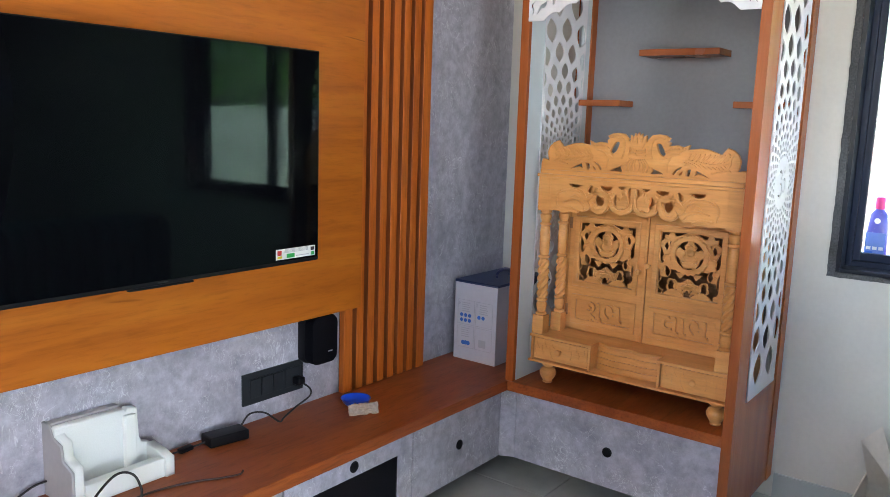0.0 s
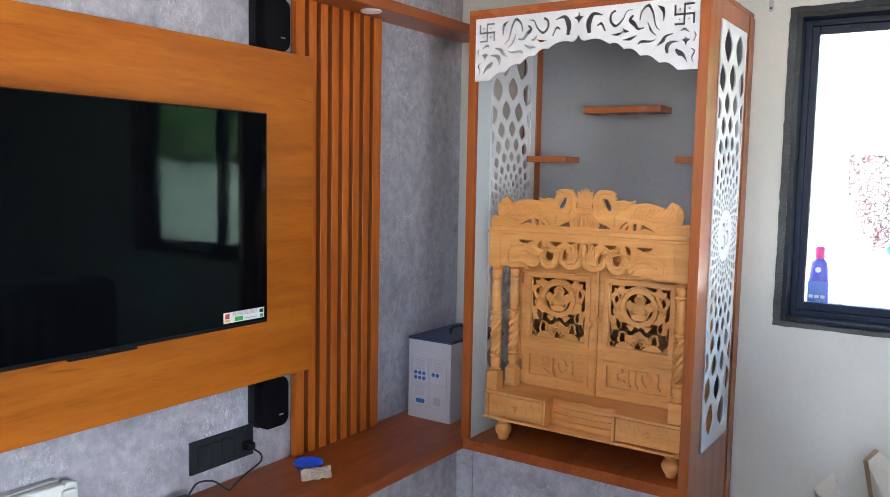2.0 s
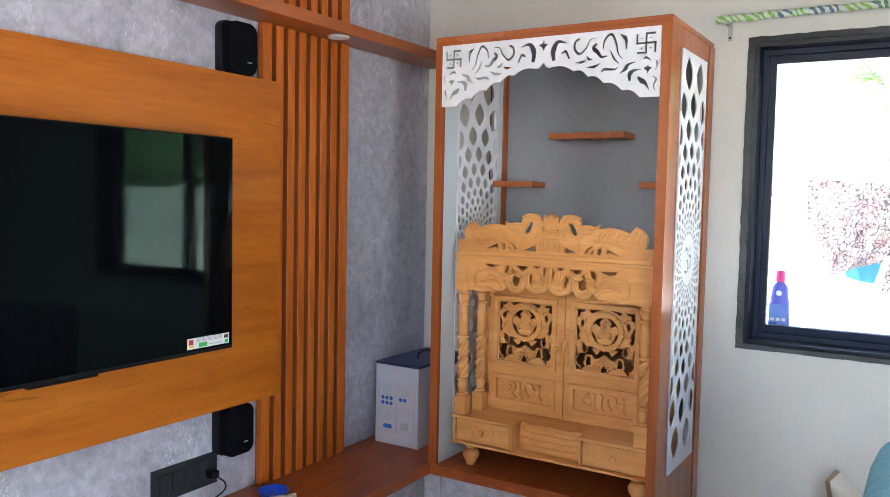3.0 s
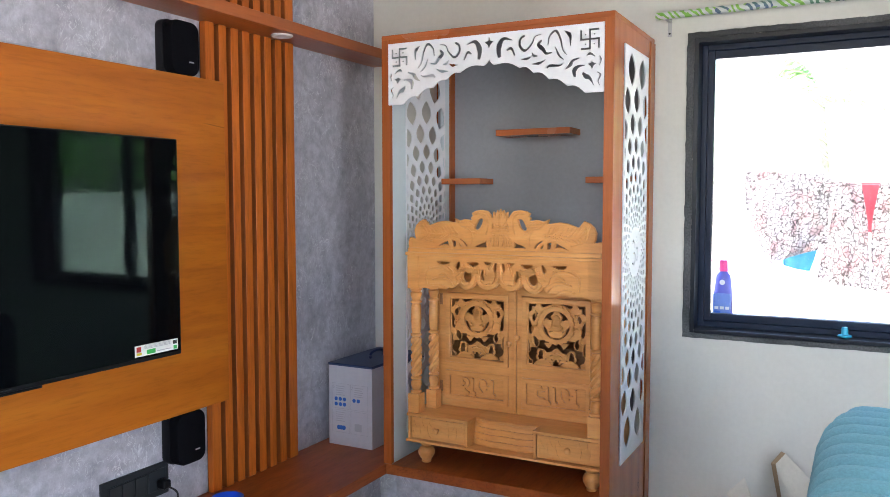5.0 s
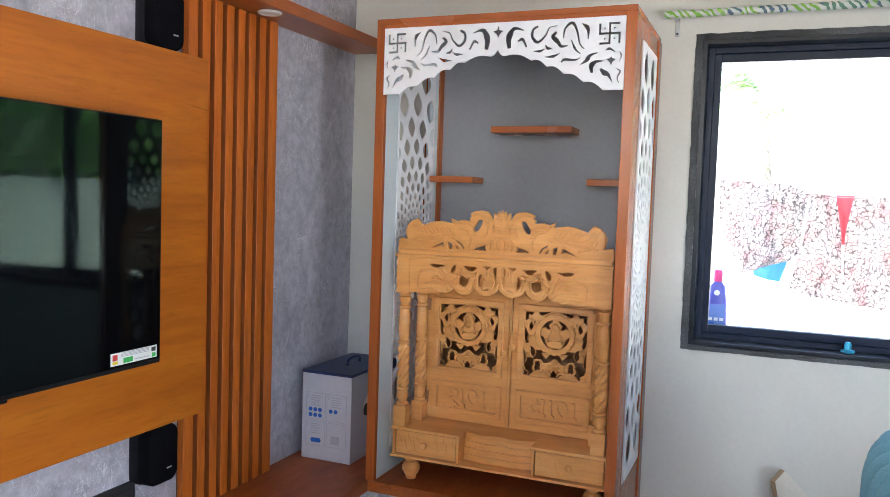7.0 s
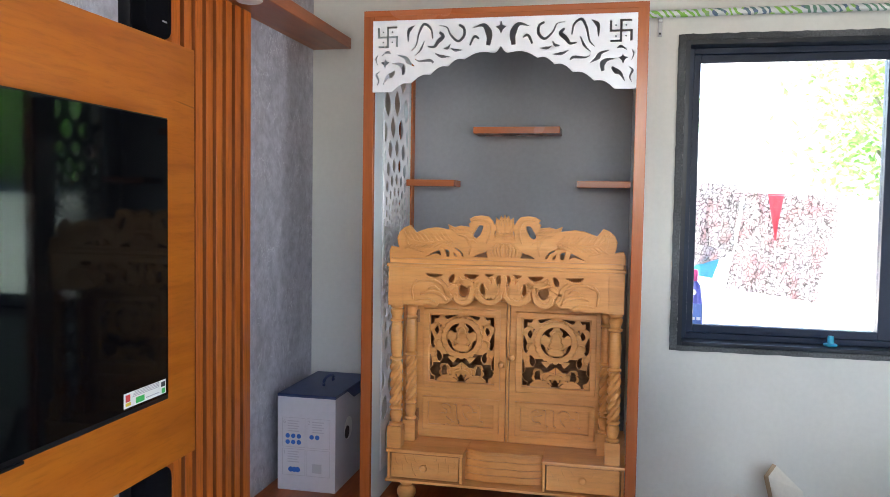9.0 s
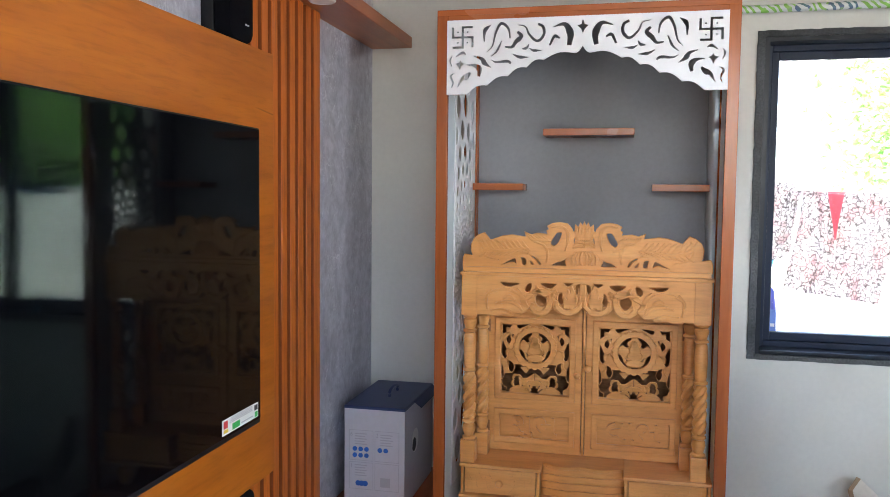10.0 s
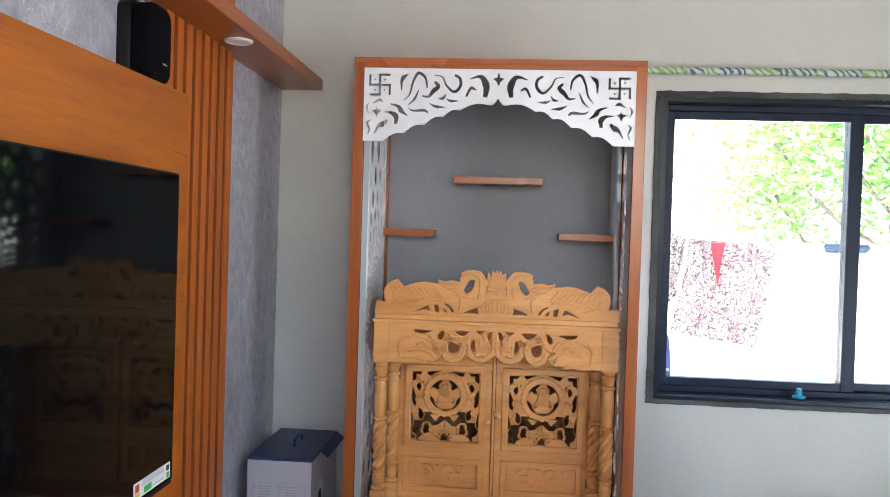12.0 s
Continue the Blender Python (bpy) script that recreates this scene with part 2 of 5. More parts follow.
let_light_through(LEAF, 0.5, (0.30, 0.52, 0.16))
let_light_through(PALMLEAF, 0.45, (0.28, 0.45, 0.20))
PRINTCLOTH, FILM = printed_cloth(), wrapped_plastic()
PANEGLASS = material("window_glass", (1, 1, 1), 0.0)
shader(PANEGLASS).inputs["Transmission Weight"].default_value = 1.0
shader(PANEGLASS).inputs["IOR"].default_value = 1.05


# ---- building helpers ----
def thing(name, at, label, category, group="", kind=""):
    e = new(name)
    e.empty_display_size = 0.05
    e.location = at
    return tagged(e, label, category, group, kind)


def solid(name, bm, mat, smooth=False):
    data = bpy.data.meshes.new(name)
    bm.normal_update()
    bm.to_mesh(data)
    bm.free()
    data.materials.append(mat)
    if smooth:
        for p in data.polygons:
            p.use_smooth = True
        data.set_sharp_from_angle(angle=radians(38))
    return new(name, data)


def part(name, bm, mat, parent, label="", smooth=False):
    ob = solid(name, bm, mat, smooth)
    adopt(ob, parent)
    if label:
        ob["label"] = label
    return ob


def adopt(ob, parent):
    ob.parent = parent
    ob.matrix_parent_inverse = Matrix.Translation(-parent.location) if parent.parent is None else Matrix.Identity(4)


def setting(name, bm, mat, label, category, smooth=False):
    return tagged(solid(name, bm, mat, smooth), label, category, kind="structure")


def block(x0, x1, y0, y1, z0, z1, bevel=0.0, segments=2, bm=None):
    own = bmesh.new()
    bmesh.ops.create_cube(own, size=1.0)
    bmesh.ops.scale(own, vec=(x1 - x0, y1 - y0, z1 - z0), verts=own.verts)
    bmesh.ops.translate(own, vec=((x0 + x1) / 2, (y0 + y1) / 2, (z0 + z1) / 2), verts=own.verts)
    if bevel:
        bmesh.ops.bevel(own, geom=own.edges[:], offset=bevel, segments=segments, profile=0.6, affect="EDGES")
    if bm is None:
        return own
    return merge(bm, own)


def merge(bm, other, m=None):
    data = bpy.data.meshes.new("tmp")
    other.to_mesh(data)
    other.free()
    if m is not None:
        data.transform(m)
    bm.from_mesh(data)
    bpy.data.meshes.remove(data)
    return bm


def moved(bm, m):
    bmesh.ops.transform(bm, matrix=m, verts=bm.verts)
    return bm


def lathe(profile, at, steps=24, twist=None):
    """profile: (radius, height). twist: (low, high, lobes, turns, depth) for a rope-carved stretch."""
    bm = bmesh.new()
    rings = []
    for r, h in profile:
        ring = []
        for k in range(steps):
            a = 2 * math.pi * k / steps
            q = r
            if twist and twist[0] <= h <= twist[1]:
                q += twist[4] * math.cos(twist[2] * (a - 2 * math.pi * twist[3] * (h - twist[0]) / (twist[1] - twist[0])))
            ring.append(bm.verts.new((at[0] + q * math.cos(a), at[1] + q * math.sin(a), at[2] + h)))
        rings.append(ring)
    for a, b in zip(rings, rings[1:]):
        for k in range(steps):
            bm.faces.new((a[k], a[(k + 1) % steps], b[(k + 1) % steps], b[k]))
    bm.faces.new(rings[0][::-1])
    bm.faces.new(rings[-1])
    return bm


def tube(points, radius, sides=8, smooth_steps=6):
    pts = [Vector(p) for p in smooth_line(points, smooth_steps)]
    bm = bmesh.new()
    rings = []
    for n, p in enumerate(pts):
        way = (pts[min(n + 1, len(pts) - 1)] - pts[max(n - 1, 0)]).normalized()
        side = way.cross(Vector((0, 0, 1)))
        side = side.normalized() if side.length > 0.05 else Vector((1, 0, 0))
        up = side.cross(way).normalized()
        rings.append([bm.verts.new(p + radius * (math.cos(a) * side + math.sin(a) * up)) for a in (2 * math.pi * k / sides for k in range(sides))])
    for a, b in zip(rings, rings[1:]):
        for k in range(sides):
            bm.faces.new((a[k], a[(k + 1) % sides], b[(k + 1) % sides], b[k]))
    bm.faces.new(rings[0][::-1])
    bm.faces.new(rings[-1])
    bmesh.ops.recalc_face_normals(bm, faces=bm.faces)
    return bm


def smooth_line(points, steps=6):
    """A line through the points, rounded (Catmull-Rom)."""
    pts = [np.array(p, float) for p in points]
    if len(pts) < 3:
        return [tuple(p) for p in pts]
    pts = [2 * pts[0] - pts[1], *pts, 2 * pts[-1] - pts[-2]]
    out = []
    for a, b, c, d in zip(pts, pts[1:], pts[2:], pts[3:]):
        for k in range(steps):
            t = k / steps
            out.append(tuple(0.5 * (2 * b + (c - a) * t + (2 * a - 5 * b + 4 * c - d) * t * t + (3 * b - a - 3 * c + d) * t ** 3)))
    out.append(tuple(pts[-2]))
    return out


def stroke(points, wide, start=0.25, end=0.1, steps=5):
    """A closed outline round a smooth line: wide in its middle, tapering to the given shares at its ends."""
    line = [np.array(p, float) for p in smooth_line(points, steps)]
    left, right = [], []
    for n, p in enumerate(line):
        way = line[min(n + 1, len(line) - 1)] - line[max(n - 1, 0)]
        way = way / (np.linalg.norm(way) + 1e-9)
        t = n / (len(line) - 1)
        w = wide / 2 * ((start + (1 - start) * min(1, t / 0.4)) if t < 0.4 else (end + (1 - end) * (1 - t) / 0.6))
        side = np.array((-way[1], way[0])) * w
        left.append(tuple(p + side))
        right.append(tuple(p - side))
    return left + right[::-1]


def disc(x, y, r, n=14):
    return [(x + r * math.cos(2 * math.pi * k / n), y + r * math.sin(2 * math.pi * k / n)) for k in range(n)]


def rect(x0, x1, y0, y1):
    return [(x0, y0), (x1, y0), (x1, y1), (x0, y1)]


def round_rect(x0, x1, y0, y1, r, n=6):
    """A rectangle's outline with rounded corners."""
    out = []
    for cx, cy, first in ((x1 - r, y0 + r, -90), (x1 - r, y1 - r, 0), (x0 + r, y1 - r, 90), (x0 + r, y0 + r, 180)):
        out += [(cx + r * math.cos(radians(first + 90 * k / n)), cy + r * math.sin(radians(first + 90 * k / n))) for k in range(n + 1)]
    return out


def flip(outlines):
    return [[(-x, y) for x, y in o] for o in outlines]


FRONT = Matrix(((1, 0, 0, 0), (0, 0, -1, 0), (0, 1, 0, 0), (0, 0, 0, 1)))
SIDE = Matrix(((0, 0, 1, 0), (1, 0, 0, 0), (0, 1, 0, 0), (0, 0, 0, 1)))


def sheet(outlines, thick, m, bevel=0.0):
    """A flat board cut to closed outlines (outlines inside others are holes), thick on both sides of the plane, laid by m."""
    curve = bpy.data.curves.new("cut", "CURVE")
    curve.dimensions, curve.fill_mode, curve.extrude = "2D", "BOTH", max(thick / 2 - bevel, 0.0002)
    curve.bevel_depth, curve.bevel_resolution = bevel, 1
    for o in outlines:
        s = curve.splines.new("POLY")
        s.points.add(len(o) - 1)
        for p, (x, y) in zip(s.points, o):
            p.co = (x, y, 0, 1)
        s.use_cyclic_u = True
    return from_curve(curve, m)


def lettering(body, size, deep, m, bold=0.0):
    curve = bpy.data.curves.new("letters", "FONT")
    curve.body, curve.size, curve.extrude, curve.offset = body, size, deep, bold
    curve.align_x, curve.align_y = "CENTER", "CENTER"
    return from_curve(curve, m)


def from_curve(curve, m):
    ob = bpy.data.objects.new("tmp", curve)
    scene.collection.objects.link(ob)
    data = bpy.data.meshes.new_from_object(ob.evaluated_get(bpy.context.evaluated_depsgraph_get()))
    bm = bmesh.new()
    bm.from_mesh(data)
    bmesh.ops.transform(bm, matrix=m, verts=bm.verts)
    bmesh.ops.remove_doubles(bm, verts=bm.verts, dist=1e-5)
    bmesh.ops.recalc_face_normals(bm, faces=bm.faces)
    bpy.data.objects.remove(ob)
    bpy.data.meshes.remove(data)
    bpy.data.curves.remove(curve)
    return bm


# ---- the large structure ----
ROOM_E, FAR_E, ROOM_S, CEIL = 4.2, 7.2, -4.4, 2.95
setting("floor", block(-0.15, FAR_E + 0.15, ROOM_S - 0.15, 0.2, -0.12, -0.004), GROUT, "grey cement bed under large floor tiles", "floor")
floor = bpy.data.objects["floor"]

wall = bmesh.new()
block(-0.17, -0.006, ROOM_S - 0.15, 0.2, -0.12, CEIL, bm=wall)
setting("wall_west", wall, PAINT, "plain wall behind the grey laminate cladding", "wall")
cladding = bmesh.new()
block(-0.006, 0.0, ROOM_S, 0.0, 0.0, CEIL, bm=cladding)
setting("wall_cladding", cladding, GREY, "cloudy grey stone-look laminate on the television wall", "wall panel")

# window opening in the north wall
WX0, WX1, WZ0, WZ1 = 1.435, 2.885, 0.93, 2.028
wall = bmesh.new()
block(-0.006, WX0, 0.0, 0.2, -0.12, CEIL, bm=wall)
block(WX1, FAR_E, 0.0, 0.2, -0.12, CEIL, bm=wall)
block(WX0, WX1, 0.0, 0.2, -0.12, WZ0, bm=wall)
block(WX0, WX1, 0.0, 0.2, WZ1, CEIL, bm=wall)
setting("wall_north", wall, PAINT, "ivory painted wall with a window opening", "wall")

wall = bmesh.new()
block(FAR_E, FAR_E + 0.15, -2.6, 0.2, -0.12, CEIL, bm=wall)
block(ROOM_E, FAR_E + 0.15, -2.75, -2.6, -0.12, CEIL, bm=wall)
block(ROOM_E, ROOM_E + 0.15, ROOM_S - 0.15, -4.1, -0.12, CEIL, bm=wall)
block(ROOM_E, ROOM_E + 0.15, -4.1, -2.75, 2.08, CEIL, bm=wall)
setting("wall_east", wall, PAINT, "plain ivory side walls with an open doorway", "wall")
wall = bmesh.new()
block(-0.006, 0.6, ROOM_S - 0.15, ROOM_S, -0.12, CEIL, bm=wall)
block(2.8, ROOM_E, ROOM_S - 0.15, ROOM_S, -0.12, CEIL, bm=wall)
block(0.6, 2.8, ROOM_S - 0.15, ROOM_S, 2.45, CEIL, bm=wall)
block(0.6, 2.8, ROOM_S - 0.15, ROOM_S, -0.12, 1.52, bm=wall)
setting("wall_south", wall, PAINT, "plain ivory wall with a wide daylight opening", "wall")
# added out of view: overhangs keep sun off the laundry and the south opening
setting("sun_block_slab", block(-0.6, FAR_E + 0.6, ROOM_S - 2.6, 0.95, CEIL + 0.12, CEIL + 0.26), YARDWALL, "unseen slab over the room, added to block the sun", "roof")
# out of view; its dark colour only dims the bounced light
setting("ceiling", block(-0.17, FAR_E + 0.15, ROOM_S - 0.15, 0.2, CEIL, CEIL + 0.12), CEILDIM, "unseen ceiling, darkened to grey to cut bounce light", "ceiling")
setting("baseboard", block(1.30, FAR_E, -0.012, 0.0, -0.004, 0.10, 0.002), SKIRT, "pale grey-green tile skirting along the window wall", "skirting")

# granite lining and dark aluminium sliding window
window = thing("window_1", (2.16, 0.05, WZ0), "dark aluminium sliding window in a black granite surround", "window", kind="structure")
random.seed(3)


def rough_band(x0, x1, y0, y1, z0, z1, along):
    """A stone strip whose sawn outer faces are chipped."""
    bm = bmesh.new()
    bmesh.ops.create_cube(bm, size=1.0)
    bmesh.ops.scale(bm, vec=(x1 - x0, y1 - y0, z1 - z0), verts=bm.verts)
    bmesh.ops.translate(bm, vec=((x0 + x1) / 2, (y0 + y1) / 2, (z0 + z1) / 2), verts=bm.verts)
    long_edges = [e for e in bm.edges if abs((e.verts[0].co - e.verts[1].co)[along]) > 0.2]
    bmesh.ops.subdivide_edges(bm, edges=long_edges, cuts=60, use_grid_fill=True)
    for v in bm.verts:
        if v.co.y < y0 + 0.001:
            v.co += Vector((random.uniform(-0.0016, 0.0016), random.uniform(-0.002, 0.0005), random.uniform(-0.0016, 0.0016)))
    return bm


G0, G1, GZ0, GZ1 = 1.409, 2.915, 0.898, 2.052
part("granite_edge", rough_band(G0, G0 + 0.026, -0.006, 0.03, GZ0, GZ1, 2), GRANITEROUGH, window, "chipped grey granite edge")
part("granite_edge", rough_band(G1 - 0.026, G1, -0.006, 0.03, GZ0, GZ1, 2), GRANITEROUGH, window, "chipped grey granite edge")
part("granite_edge", rough_band(G0 + 0.026, G1 - 0.026, -0.006, 0.03, GZ1 - 0.022, GZ1, 0), GRANITEROUGH, window, "chipped grey granite edge")
part("granite_edge", rough_band(G0 + 0.026, G1 - 0.026, -0.012, 0.03, GZ0, GZ0 + 0.018, 0), GRANITEROUGH, window, "chipped grey granite edge")
part("granite_lining", block(G0 + 0.026, G0 + 0.042, -0.004, 0.197, GZ0 + 0.018, GZ1 - 0.022), GRANITE, window)
part("granite_lining", block(G1 - 0.042, G1 - 0.026, -0.004, 0.197, GZ0 + 0.018, GZ1 - 0.022), GRANITE, window)
part("granite_lining", block(G0 + 0.042, G1 - 0.042, -0.004, 0.197, GZ1 - 0.038, GZ1 - 0.022), GRANITE, window)
part("window_sill", block(G0 + 0.042, G1 - 0.042, -0.008, 0.197, GZ0 + 0.018, GZ0 + 0.034, 0.003), GRANITE, window, "black granite sill")
I0, I1, J0, J1 = G0 + 0.042, G1 - 0.042, GZ0 + 0.034, GZ1 - 0.038
fr = bmesh.new()
block(I0, I0 + 0.022, 0.07, 0.15, J0, J1, 0.002, bm=fr)
block(I1 - 0.022, I1, 0.07, 0.15, J0, J1, 0.002, bm=fr)
block(I0 + 0.022, I1 - 0.022, 0.07, 0.15, J1 - 0.022, J1, 0.002, bm=fr)
block(I0 + 0.022, I1 - 0.022, 0.07, 0.15, J0, J0 + 0.022, 0.002, bm=fr)
part("window_frame", fr, ALU, window, "dark blue-black aluminium outer frame")


def sash(x0, x1, y0):
    s = bmesh.new()
    z0, z1 = J0 + 0.022, J1 - 0.022
    block(x0, x0 + 0.026, y0, y0 + 0.028, z0, z1, 0.003, bm=s)
    block(x1 - 0.050, x1, y0, y0 + 0.028, z0, z1, 0.003, bm=s)
    block(x0 + 0.026, x1 - 0.050, y0, y0 + 0.028, z1 - 0.030, z1, 0.003, bm=s)
    block(x0 + 0.026, x1 - 0.050, y0, y0 + 0.028, z0, z0 + 0.030, 0.003, bm=s)
    ob = part("sash", s, ALU, window)
    pane = part("pane", block(x0 + 0.024, x1 - 0.048, y0 + 0.012, y0 + 0.016, z0 + 0.028, z1 - 0.028), PANEGLASS, ob, "clear glass")
    pane.visible_shadow = False


sash(I0 + 0.020, 2.188, 0.08)
sash(2.140, I1 - 0.020, 0.112)

# printed film round the curtain rod, and its brackets
rod = thing("curtain_rod", (1.30, -0.05, 2.115), "curtain rod still wrapped in green-printed plastic film", "curtain rod")
rodm = tube([(1.30, -0.05, 2.116), (1.7, -0.05, 2.117), (2.3, -0.05, 2.116), (2.98, -0.05, 2.117)], 0.0135, 10, 16)
for v in rodm.verts:
    v.co += Vector((0, 0, 0.0025 * noise.noise(v.co * 40)))
part("rod", rodm, FILM, rod, "wrapped in printed film", True)
for bx in (1.342, 2.93):
    b = block(bx - 0.008, bx + 0.008, -0.006, 0.0, 2.045, 2.112, 0.002)
    block(bx - 0.007, bx + 0.007, -0.05, -0.006, 2.098, 2.104, 0.001, bm=b)
    br = part("bracket", b, CHROME, rod, "small grey metal bracket")
    screw = lathe([(0.004, 0), (0.004, 0.002), (0.002, 0.003)], (0, 0, 0), 10)
    part("screw", moved(screw, Matrix.Translation((bx, -0.006, 2.056)) @ pose(0, 0, 0, 90)), INKBLACK, br)

# ---- television wall ----
# long orange laminate panel behind the television
panel = thing("tv_panel", (0.0, -1.95, 0.73), "honey-orange wood-grain laminate panel behind the television", "wall panel")
part("board", block(0.042, 0.078, -2.83, -1.058, 0.731, 1.826, 0.0015), ORANGE, panel)
part("batten", block(0.0, 0.042, -2.78, -2.70, 0.76, 1.80), RECESSWOOD, panel)
part("batten", block(0.0, 0.042, -1.40, -1.34, 0.76, 1.80), RECESSWOOD, panel)

slats = thing("slat_panel", (0.0, -0.85, 0.4), "orange-brown vertical wooden slats over a backing darkened for groove shade", "slat panel")
# backing coloured dark to deepen the shade between the slats
part("backing", block(0.0, 0.009, -1.088, -0.626, 0.402, 2.030), RECESSWOOD, slats)
part("backing", block(0.0, 0.009, -1.088, -0.626, 2.076, 2.93), RECESSWOOD, slats)
for z0, z1 in ((0.402, 2.030), (2.076, 2.93)):
    first = None
    for k in range(8):
        y0 = -1.090 + 0.0592 * k - (0.006 if k == 0 else 0)
        y1 = -1.090 + 0.0592 * k + 0.037 + (0.012 if k == 7 else 0)
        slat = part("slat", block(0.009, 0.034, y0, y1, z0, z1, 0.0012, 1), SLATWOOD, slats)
        # faces turned into the grooves take the darker colour as painted shade
        slat.data.materials.append(SLATSHADE)
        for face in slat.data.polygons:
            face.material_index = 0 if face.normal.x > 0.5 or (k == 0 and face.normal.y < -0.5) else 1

shelf = thing("wall_ledge", (0.0, -1.6, 2.02), "long red-brown laminate wall ledge above the television", "ledge")
part("board", block(0.0, 0.156, -3.3, -0.0005, 2.032, 2.074, 0.0015), LEDGEWOOD, shelf)
part("edge_band", block(0.156, 0.1585, -3.3, -0.0005, 2.0325, 2.0735, 0.0008, 1), LEDGEWOOD, shelf, "glued front edge strip")
spot = thing("ceiling_spotlight", (0.1, -0.775, 2.03), "round white recessed downlight under the ledge, off", "light")
part("ring", lathe([(0.040, 0.0), (0.041, -0.003), (0.036, -0.007), (0.030, -0.004)], (0.1, -0.775, 2.032), 28), LAMPWHITE, spot, "", True)
part("diffuser", lathe([(0.030, -0.0035), (0.020, -0.0045), (0.005, -0.005)], (0.1, -0.775, 2.032), 24), LAMPWHITE, spot, "frosted lens", True)

# television
tv = thing("television", (0.1, -1.945, 0.96), "large black flat-screen television, switched off, on the panel", "television")
TY0, TY1, TZ0, TZ1 = -2.503, -1.387, 0.962, 1.608
part("back_cover", block(0.11, 0.192, TY0 + 0.06, TY1 - 0.06, TZ0 + 0.04, TZ1 - 0.04, 0.02, 3), BLACKPLASTIC, tv, "", True)
part("bezel", block(0.180, 0.199, TY0, TY1, TZ0, TZ1, 0.003), BLACKPLASTIC, tv)
part("screen", block(0.196, 0.2005, TY0 + 0.004, TY1 - 0.004, TZ0 + 0.012, TZ1 - 0.004), SCREEN, tv, "dark glossy screen")
part("sensor_bar", block(0.186, 0.202, -2.04, -1.85, TZ0 - 0.006, TZ0 + 0.001, 0.002), BLACKPLASTIC, tv)
part("maker_mark", block(0.1995, 0.2008, -1.958, -1.930, TZ0 + 0.005, TZ0 + 0.008), PLATEGREY, tv, "small grey maker's mark")
part("wall_mount", block(0.078, 0.112, -2.10, -1.80, 1.14, 1.44), BLACKPLASTIC, tv)
stick = part("energy_label", block(0.2004, 0.2012, -1.562, -1.403, 0.980, 1.012), LABELWHITE, tv, "white energy label sticker")
part("print", block(0.2011, 0.2016, -1.556, -1.540, 0.993, 1.008), LABELRED, stick)
part("print", block(0.2011, 0.2016, -1.556, -1.538, 0.984, 0.991), LABELYELLOW, stick)
part("print", block(0.2011, 0.2016, -1.520, -1.488, 0.983, 0.996), LABELGREEN, stick)
part("print", block(0.2011, 0.2016, -1.420, -1.407, 0.982, 0.993), LABELGREEN, stick)
part("print", block(0.2011, 0.2016, -1.422, -1.407, 0.997, 1.008), INKBLACK, stick)
for k in range(4):
    part("print", block(0.2011, 0.2016, -1.532 + 0.002 * k, -1.432, 0.9995 + 0.0032 * k, 1.0010 + 0.0032 * k), INKGREY, stick)
part("print", block(0.2011, 0.2016, -1.482, -1.430, 0.986, 0.988), INKGREY, stick)


def speaker(y0, y1, z0, z1, where):
    s = thing("speaker", (0.05, (y0 + y1) / 2, z0), "small black satellite speaker " + where, "speaker", "satellite speakers")
    part("cabinet", sheet([round_rect(y0 + 0.004, y1 - 0.004, z0 + 0.002, z1, 0.022)], 0.034, Matrix.Translation((0.017, 0, 0)) @ SIDE, 0.004), BLACKPLASTIC, s, "", True)
    part("grille", sheet([round_rect(y0 + 0.006, y1 - 0.006, z0 + 0.006, z1 - 0.008, 0.026)], 0.044, Matrix.Translation((0.056, 0, 0)) @ SIDE, 0.007), BLACKCLOTH, s, "black mesh front", True)
    part("maker_mark", block(0.0775, 0.0788, (y0 + y1) / 2 + 0.012, (y0 + y1) / 2 + 0.032, z0 + 0.040, z0 + 0.044), INKGREY, s)


speaker(-1.282, -1.166, 1.828, 2.000, "standing on the panel top")
speaker(-1.292, -1.172, 0.558, 0.731, "hung below the panel")

plate = thing("switchboard", (0.0, -1.40, 0.46), "black modular switch plate with a plug in its socket", "switch plate")
part("plate", block(0.0, 0.010, -1.536, -1.274, 0.463, 0.570, 0.003), PLATEGREY, plate)
for k in range(3):
    part("switch", moved(block(-0.003, 0.003, -0.022, 0.022, -0.033, 0.033, 0.002), Matrix.Translation((0.0115, -1.488 + 0.049 * k, 0.517)) @ pose(0, 0, 0, 0, 3, 0)), PLATEGREY, plate)
part("socket", block(0.008, 0.0125, -1.358, -1.286, 0.482, 0.552, 0.003), PLATEGREY, plate)
pl = part("plug", block(0.012, 0.050, -1.330, -1.298, 0.492, 0.520, 0.008, 3), BLACKPLASTIC, plate, "", True)
part("cord", tube([(0.045, -1.314, 0.502), (0.062, -1.290, 0.478), (0.060, -1.290, 0.450), (0.055, -1.350, 0.425), (0.06, -1.405, 0.405), (0.075, -1.44, 0.4045), (0.05, -1.48, 0.440), (0.035, -1.53, 0.446), (0.045, -1.575, 0.420)], 0.0032), CABLE, plate, "thin black cord", True)

# ---- benches ----
bench = thing("bench_top", (0.2, -0.4, 0.36), "red-brown laminate corner bench top under the television", "bench")
bm = bmesh.new()
outline = [(0.0, -3.3), (0.398, -3.3), (0.398, -0.545), (1.262, -0.545), (1.262, 0.0), (0.0, 0.0)]
low = [bm.verts.new((x, y, 0.360)) for x, y in outline]
high = [bm.verts.new((x, y, 0.400)) for x, y in outline]
bm.faces.new(low[::-1])
bm.faces.new(high)
for k in range(6):
    bm.faces.new((low[k], low[(k + 1) % 6], high[(k + 1) % 6], high[k]))
